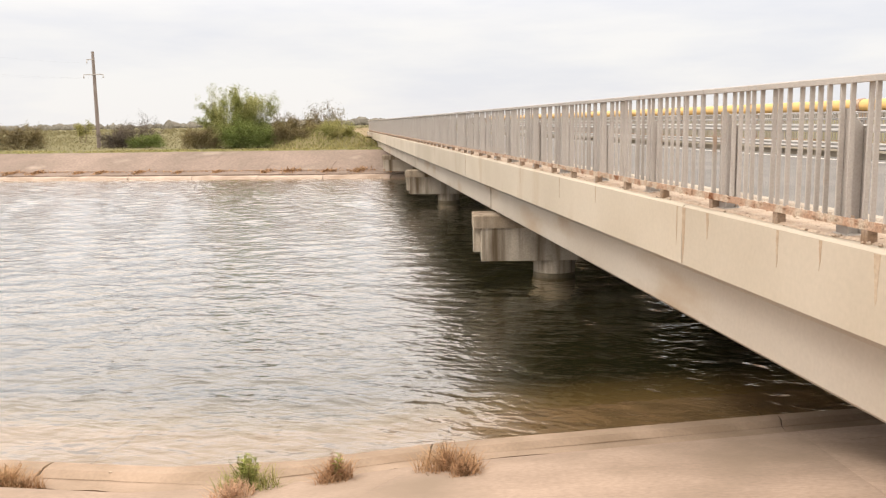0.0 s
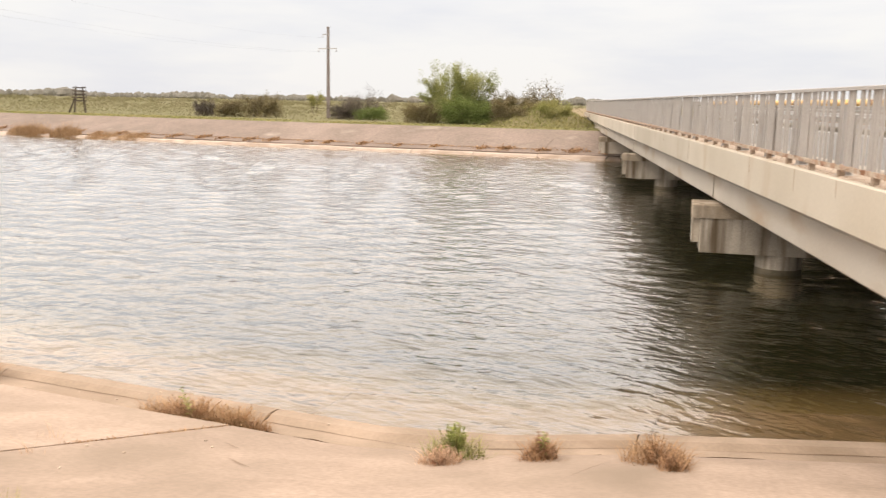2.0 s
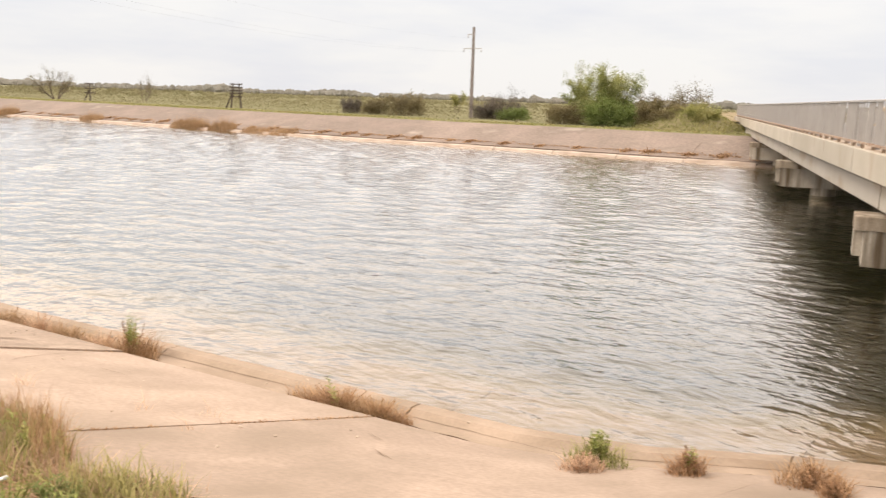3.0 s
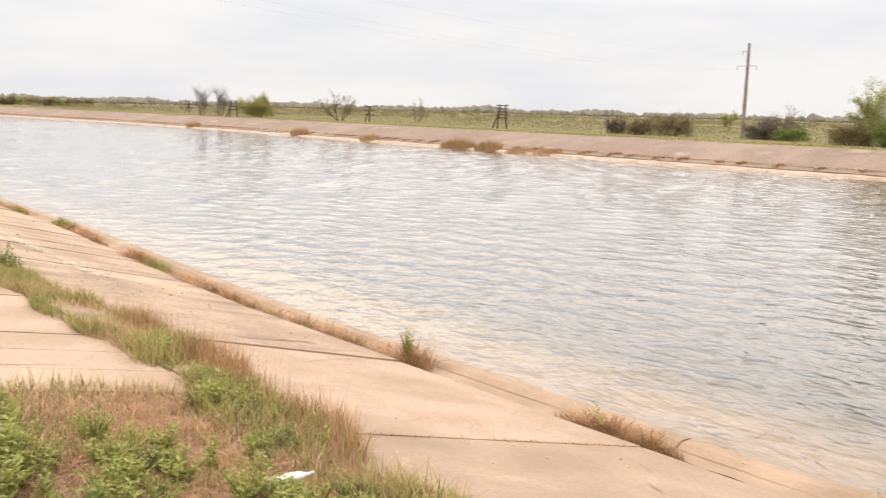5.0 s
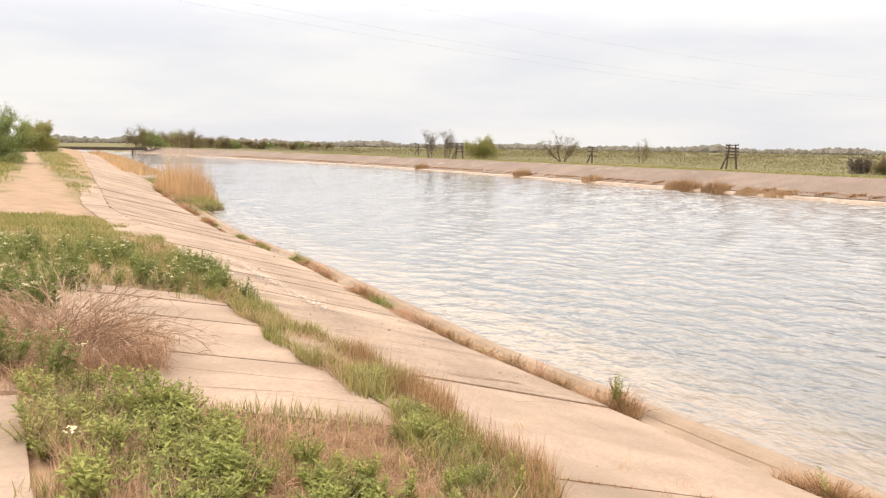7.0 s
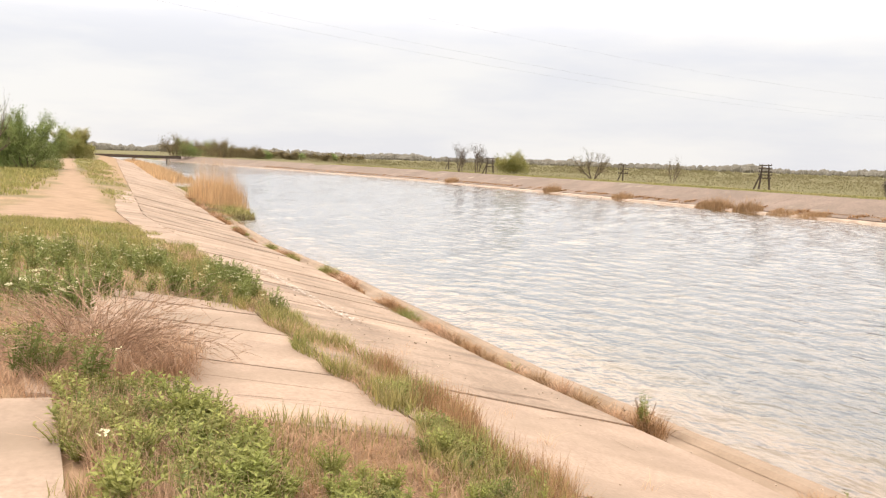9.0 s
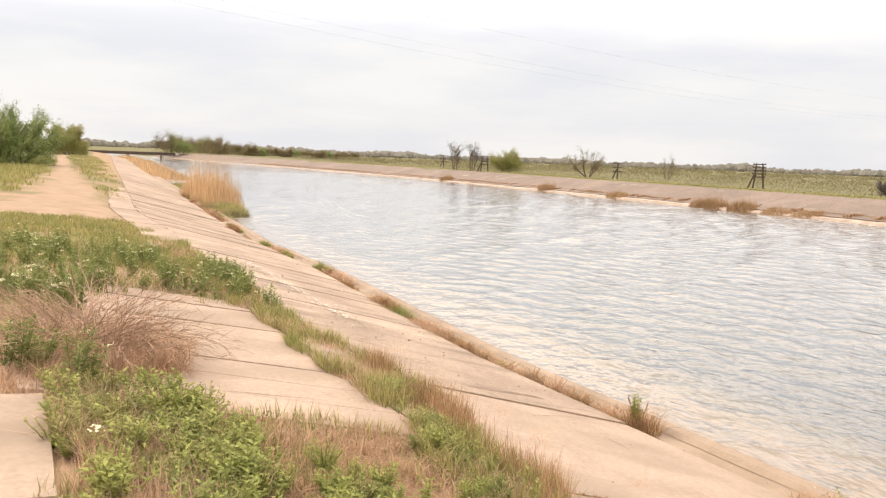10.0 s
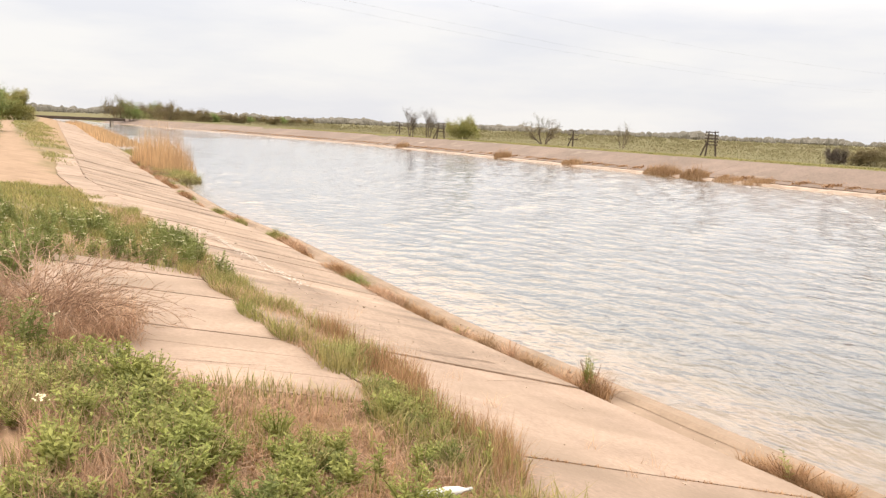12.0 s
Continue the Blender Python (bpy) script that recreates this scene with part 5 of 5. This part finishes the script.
reeds([(-53.2, 11.8, 0.6), (-55.6, 12.2, 1.0), (-57.8, 12.4, 1.05), (-60.0, 12.4, 0.9)], 800, 4.1, "tall golden dry reeds at the water's edge", 2.1, 0.019, 3, 0.16)
reeds([(-99 - 5 * i, near_shore(-99 - 5 * i) + 0.5, 0.85 + 0.15 * math.sin(i * 2.1)) for i in range(27)], 420, 1.7, "belt of golden dry reeds along the near shore", 3.2, 0.06, 4)
reeds([(-86, 57.0, 1), (-57.2, 55.0, 1.1), (-58.6, 55.1, 0.9), (-53.8, 54.8, 1.1), (-72, 56.2, 0.7), (-114, 58.3, 0.9), (-47, 54.6, 0.45), (-50, 54.6, 0.5)], 900, 1.4, "tan-brown dry reed clumps at the foot of the far bank", 1.15, 0.028, 5, 0.5, material=M_TANREED)
for i, (px, py, hh) in enumerate(((-46.4, 11.0, 0.75), (-47.6, 11.3, 0.95), (-49.3, 11.5, 0.95), (-51.5, 11.5, 0.8), (-54.5, 11.9, 0.6), (-64, 12.9, 0.6), (-67, 13.1, 0.6), (-70.5, 13.4, 0.7), (-74, 13.8, 0.7), (-78, 14.2, 0.8))):
    dry_tuft(px, py, 800, hh, 1.25, M_GRASS if i % 3 else M_LAWN, "green sedge at the foot of the reeds", (1.2, 0.7), 0.018, seed=60 + 7 * i)
dry_tuft(-45.6, 11.0, 700, 0.5, 1.0, M_LEAF_C, "olive-brown sedge at the water's edge", (1.0, 0.8), 0.02, seed=61)
r4 = random.Random(5)
g = Geo()
px = -200.0
while px < 24:
    px += r4.uniform(1.4, 3.4)
    size = r4.uniform(0.5, 1.0)
    for _ in range(70 if px > -90 else 34):
        ox, t = px + r4.gauss(0, 0.26 * size), 1.35 + r4.gauss(0, 0.30 * size)
        tuft(g, r4, ox + 0.35 * (t - 1.35), far_shore(ox) + t, lerp_line(FAR_BANK, t), 2, 0.36 * size, 0.16, 0.05)
    if noise.noise((px * 0.06, 3, 3)) > -0.05:
        for _ in range(60):
            ox = px + r4.uniform(0, 3.0)
            tuft(g, r4, ox, far_shore(ox) + 1.5 + r4.gauss(0, 0.12), lerp_line(FAR_BANK, 1.5), 2, 0.20, 0.2, 0.035)
stuff("far_joint_weeds", g, M_DRYWEED, "rust-brown weeds in the joints of the far bank lining", "weeds")


# ---- dry shrub on the slabs ----
def dry_shrub(x, y, label, seed=5):
    r2 = random.Random(seed)
    ob = root("dry_shrub", pose(x, y, land(x, y)), label, "shrub")
    g = Geo()
    for i in range(300):
        a = r2.uniform(0, 6.283)
        base = Vector((r2.gauss(0, 0.22), r2.gauss(0, 0.22), -0.03))
        ln = r2.uniform(0.6, 1.35)
        up = r2.uniform(0.6, 2.0)
        d = Vector((math.cos(a), math.sin(a), up)).normalized()
        pts, p = [base], base
        for k in range(6):
            d = (d + Vector((r2.gauss(0, 0.10), r2.gauss(0, 0.10), -0.13 - 0.05 * k + (0.16 if k > 3 else 0)))).normalized()
            p = p + d * ln / 6
            pts.append(p)
            if k > 1:
                for _ in range(2):
                    dd = (d + Vector((r2.gauss(0, 0.5), r2.gauss(0, 0.5), r2.gauss(0.2, 0.4)))).normalized()
                    q = p + dd * r2.uniform(0.08, 0.22)
                    g.tube([p, p.lerp(q, 0.5) + Vector((0, 0, 0.01)), q], [0.0022, 0.0018, 0.001], 3, cap=False)
        g.tube(pts, [0.004, 0.0036, 0.0032, 0.0028, 0.0022, 0.0018, 0.0012], 3, cap=False)
    part("twig_crown", g, M_TWIG, ob)
    g = Geo()
    tuft(g, r2, 0, 0, 0, 3200, 0.42, 1.0, 0.005)
    part("dry_undergrowth", g, M_GRASSDRY, ob, "fine straw-coloured undergrowth")


dry_shrub(-8.6, 0.6, "bare brown twiggy shrub with straw at its foot", 5)
grass("shrub_straw", M_GRASSDRY, "straw round the foot of the dry shrub", [(-6.9, 0.2), (-7.0, 0.9), (-8.0, 1.3), (-9.6, 1.2), (-10.6, 0.5), (-9.8, -1.2), (-7.6, -0.7)], 7000, (0.04, 0.18), 0.005, 2.2, 31, 0.2, 1.5)


# ---- litter ----
def bottle(x, y, turn):
    ob = root("plastic_bottle", pose(x, y, land(x, y) + 0.075, 0, 88, turn), "crushed white plastic bottle lying in the straw", "bottle")
    part("body", Geo().tube([(0, 0, -0.14), (0, 0, -0.13), (0.004, 0, -0.05), (-0.004, 0.003, 0.03), (0, 0, 0.09), (0, 0, 0.13), (0, 0, 0.15)], [0.028, 0.04, 0.036, 0.041, 0.039, 0.016, 0.014], 12), M_LITTER, ob, smooth=True)
    ob.scale = (0.6, 0.8, 1.05)
    part("cap", Geo().tube([(0, 0, 0.151), (0, 0, 0.172)], [0.017, 0.017], 12), M_GALV, ob)


bottle(-4.24, 2.33, 78)
ob = thing("paper_scrap", Geo(), M_LITTER, "crumpled white paper scrap beside the grass strip", "litter")
g = Geo()
r5 = random.Random(3)
g.v = [(0.018 * i + r5.uniform(-0.006, 0.006), 0.018 * j + r5.uniform(-0.006, 0.006), r5.uniform(0, 0.04)) for i in range(5) for j in range(5)]
g.f = [(i * 5 + j, (i + 1) * 5 + j, (i + 1) * 5 + j + 1, i * 5 + j + 1) for i in range(4) for j in range(4)]
ob.data = g.mesh("paper_scrap", M_LITTER)
ob.matrix_basis = pose(-8.0, 3.1, land(-8.0, 3.1) + 0.02, 20, 10, 30)


# rough sedge along the foot of the near slope, up to the reeds
for i in range(16):
    px = -40 - 1.6 * i
    dry_tuft(px, near_shore(px) - 0.9 + 0.02 * i, 240, 0.25 + 0.02 * i, 0.9, (M_DRYWEED, M_GRASS, M_LEAF_C)[i % 3], "olive-brown sedge along the water's edge", (1.3, 0.6), 0.012, seed=300 + i)
# thin dry stalks standing on the slope
for i, (px, py) in enumerate(((-5.6, 4.5), (-5.2, 4.9), (-4.9, 4.4), (-6.6, 4.2), (-7.6, 4.4), (-10.6, 4.6), (-11.4, 5.0))):
    dry_tuft(px, py, 16, 0.26, 0.12, M_GRASSDRY, "few thin dry stalks on the concrete slope", (1, 1), 0.004, seed=400 + i)


def whitewash():
    """Spilled lime: many small thin flakes along a streak down the slope."""
    r2 = random.Random(12)
    g = Geo()
    for i in range(620):
        f = r2.random()
        px = -19.7 + 6.3 * f + r2.gauss(0, 0.15)
        t = near_shore(px) - 4.92 + r2.gauss(0, 0.07 + 0.05 * math.sin(9 * f) ** 2)
        c = (px, near_shore(px) - t, lerp_line(BANK, t) + 0.034)
        n = 6
        k = len(g.v)
        rr = r2.uniform(0.006, 0.024)
        for j in range(n):
            a = 6.283 * j / n
            q = rr * r2.uniform(0.6, 1.2)
            px2, t2 = c[0] + 1.8 * q * math.cos(a), t + q * math.sin(a)
            g.v.append((px2, near_shore(px2) - t2, lerp_line(BANK, t2) + 0.034 + i * 3e-6))
        g.f.append(tuple(k + j for j in reversed(range(n))))
    stuff("lime_spill", g, M_LIME, "whitish dried lime streak on the slope", "stain")


whitewash()


def slope_rubble():
    """Small broken bits of concrete and dirt lying about on the slope and the ledge."""
    r2 = random.Random(23)
    g = Geo()
    for _ in range(420):
        px = -4 - 34 * r2.random() ** 1.3
        t = r2.uniform(0.6, 4.9)
        if px > -8.5 and t > 1.5 and r2.random() < 0.75:
            continue
        q = r2.uniform(0.004, 0.014) * (1.8 if r2.random() < 0.06 else 1)
        m = Matrix.Translation((px, near_shore(px) - t, lerp_line(BANK, t) + (0.004 if px > -9 else 0.026) + q * 0.2)) @ pose(0, 0, 0, r2.uniform(-30, 30), r2.uniform(-30, 30), r2.uniform(0, 360))
        g.box(-q, q, -q * 0.7, q * 0.7, -q * 0.45, q * 0.45, 0.0, m)
    stuff("rubble", g, M_GRIT, "small broken concrete and dirt on the slope", "rubble")


slope_rubble()
stick = thing("dead_branch", Geo().tube([(0, 0, 0), (0.12, 0.1, 0.06), (0.2, 0.25, 0.16), (0.22, 0.34, 0.25)], [0.012, 0.010, 0.007, 0.004], 6).tube([(0.12, 0.1, 0.06), (0.02, 0.22, 0.14)], [0.008, 0.003], 5), M_BARK, "thin dead branch lying at the water's edge", "branch")
stick.matrix_basis = pose(-2.86, 7.0, land(-2.86, 7.0))
stick.scale = (0.6, 0.6, 0.6)


def crack(r2, x, t, ln, heading, width=0.012, lift=0.0105):
    """A jagged ribbon of dirt lying in the face of the bank paving."""
    g = Geo()
    n = max(4, int(ln / 0.12))
    for i in range(n + 1):
        w = width * r2.uniform(0.3, 1.0) * (0.2 if i in (0, n) else 1)
        for s in (-1, 1):
            px, tt = x - s * w * math.sin(heading) / 2, t + s * w * math.cos(heading) / 2
            g.v.append((px, near_shore(px) - tt, lerp_line(BANK, tt) + lift))
        heading += r2.gauss(0, 0.12) * (1 if i % 2 else -1)
        x += ln / n * math.cos(heading)
        t += ln / n * math.sin(heading)
        heading *= 0.98
    g.f = [(2 * i, 2 * i + 1, 2 * i + 3, 2 * i + 2) for i in range(n)]
    return part("crack", g, M_CRACKSHADE, near_paving, "dirt-filled crack")


r6 = random.Random(31)
for x, t, ln, hd in ((-8.2, 2.0, 1.3, 1.4), (-7.4, 2.5, 0.6, 0.2), (-10.5, 2.2, 1.6, 1.2), (-12.8, 2.3, 1.7, 0.9), (-14.5, 2.6, 1.5, 0.5), (-16.5, 2.1, 1.8, 0.7), (-18.0, 3.0, 1.4, 0.3), (-20.0, 2.4, 1.6, 0.6),
                     (-22.0, 2.9, 1.9, 0.4), (-13.5, 3.4, 1.0, 0.2), (-3.6, 2.4, 0.35, 0.5), (-3.9, 2.7, 0.4, 0.4), (-4.3, 2.2, 0.3, 0.5), (-1.6, 2.4, 1.2, 0.2), (0.4, 2.2, 0.9, 0.3), (2.0, 2.4, 0.8, 0.2), (-7.2, 5.5, 1.8, 2.0), (-8.9, 5.3, 1.5, 2.1), (-9.8, 5.6, 1.2, 1.9)):
    crack(r6, x, t, ln, hd)
for i in range(7):
    crack(r6, -45.5 + 3.9 * i, 5.03, 3.7, 0.0, 0.07)
# cracks that run down the old slope
for i in range(46):
    crack(r6, -8.8 - 0.75 * i + r6.uniform(-0.4, 0.4), r6.uniform(1.6, 3.4), r6.uniform(0.7, 1.6), 1.62 + r6.uniform(-0.3, 0.3), r6.uniform(0.014, 0.036), 0.034)


def seam(x0, x1, t, width, lift=0.008):
    """A narrow broken dark line, drawn for edge shade, that keeps its distance from the water's edge."""
    n = int((x1 - x0) / 0.16)
    g = Geo()
    for k in range(n + 1):
        px, tt = x0 + (x1 - x0) * k / n, t + r6.uniform(-0.006, 0.006)
        w = width * max(0.08, 0.5 + 0.9 * noise.noise((px * 1.1, t * 9, 5))) * r6.uniform(0.7, 1.2)
        for o in (-w / 2, w / 2):
            g.v.append((px, near_shore(px) - tt - o, lerp_line(BANK, tt + o) + lift))
    g.f = [(2 * k, 2 * k + 1, 2 * k + 3, 2 * k + 2) for k in range(n)]
    part("seam", g, M_CRACKSHADE, near_paving, "dark seam line with edge shade in its colour")


# painted shade lines: the open joint at the foot of the slope, the worn rim of the ledge, and the wet, eroded lip at
# the water
seam(-13.0, 3.5, 1.40, 0.028)
seam(-13.0, 3.5, 0.905, 0.016)
seam(-1.2, 3.6, 0.375, 0.045, 0.012)
# dark ribbons painted as the shadow lines along joints of the far lining
for i in range(46):
    if r6.random() < 0.55:
        g = Geo()
        px, ln = -150 + 3.6 * i, r6.uniform(1.2, 3.4)
        for k in range(9):
            w = 0.09 * r6.uniform(0.4, 1.0) * (0.3 if k in (0, 8) else 1)
            qx, t = px + ln * k / 8, 1.62 + r6.uniform(-0.03, 0.03)
            for o in (-w, w):
                g.v.append((qx, far_shore(qx) + t + o, lerp_line(FAR_BANK, t + o) + 0.012))
        g.f = [(2 * k, 2 * k + 2, 2 * k + 3, 2 * k + 1) for k in range(8)]
        part("crack", g, M_CRACKSHADE, far_paving, "dark joint line drawn as shade")
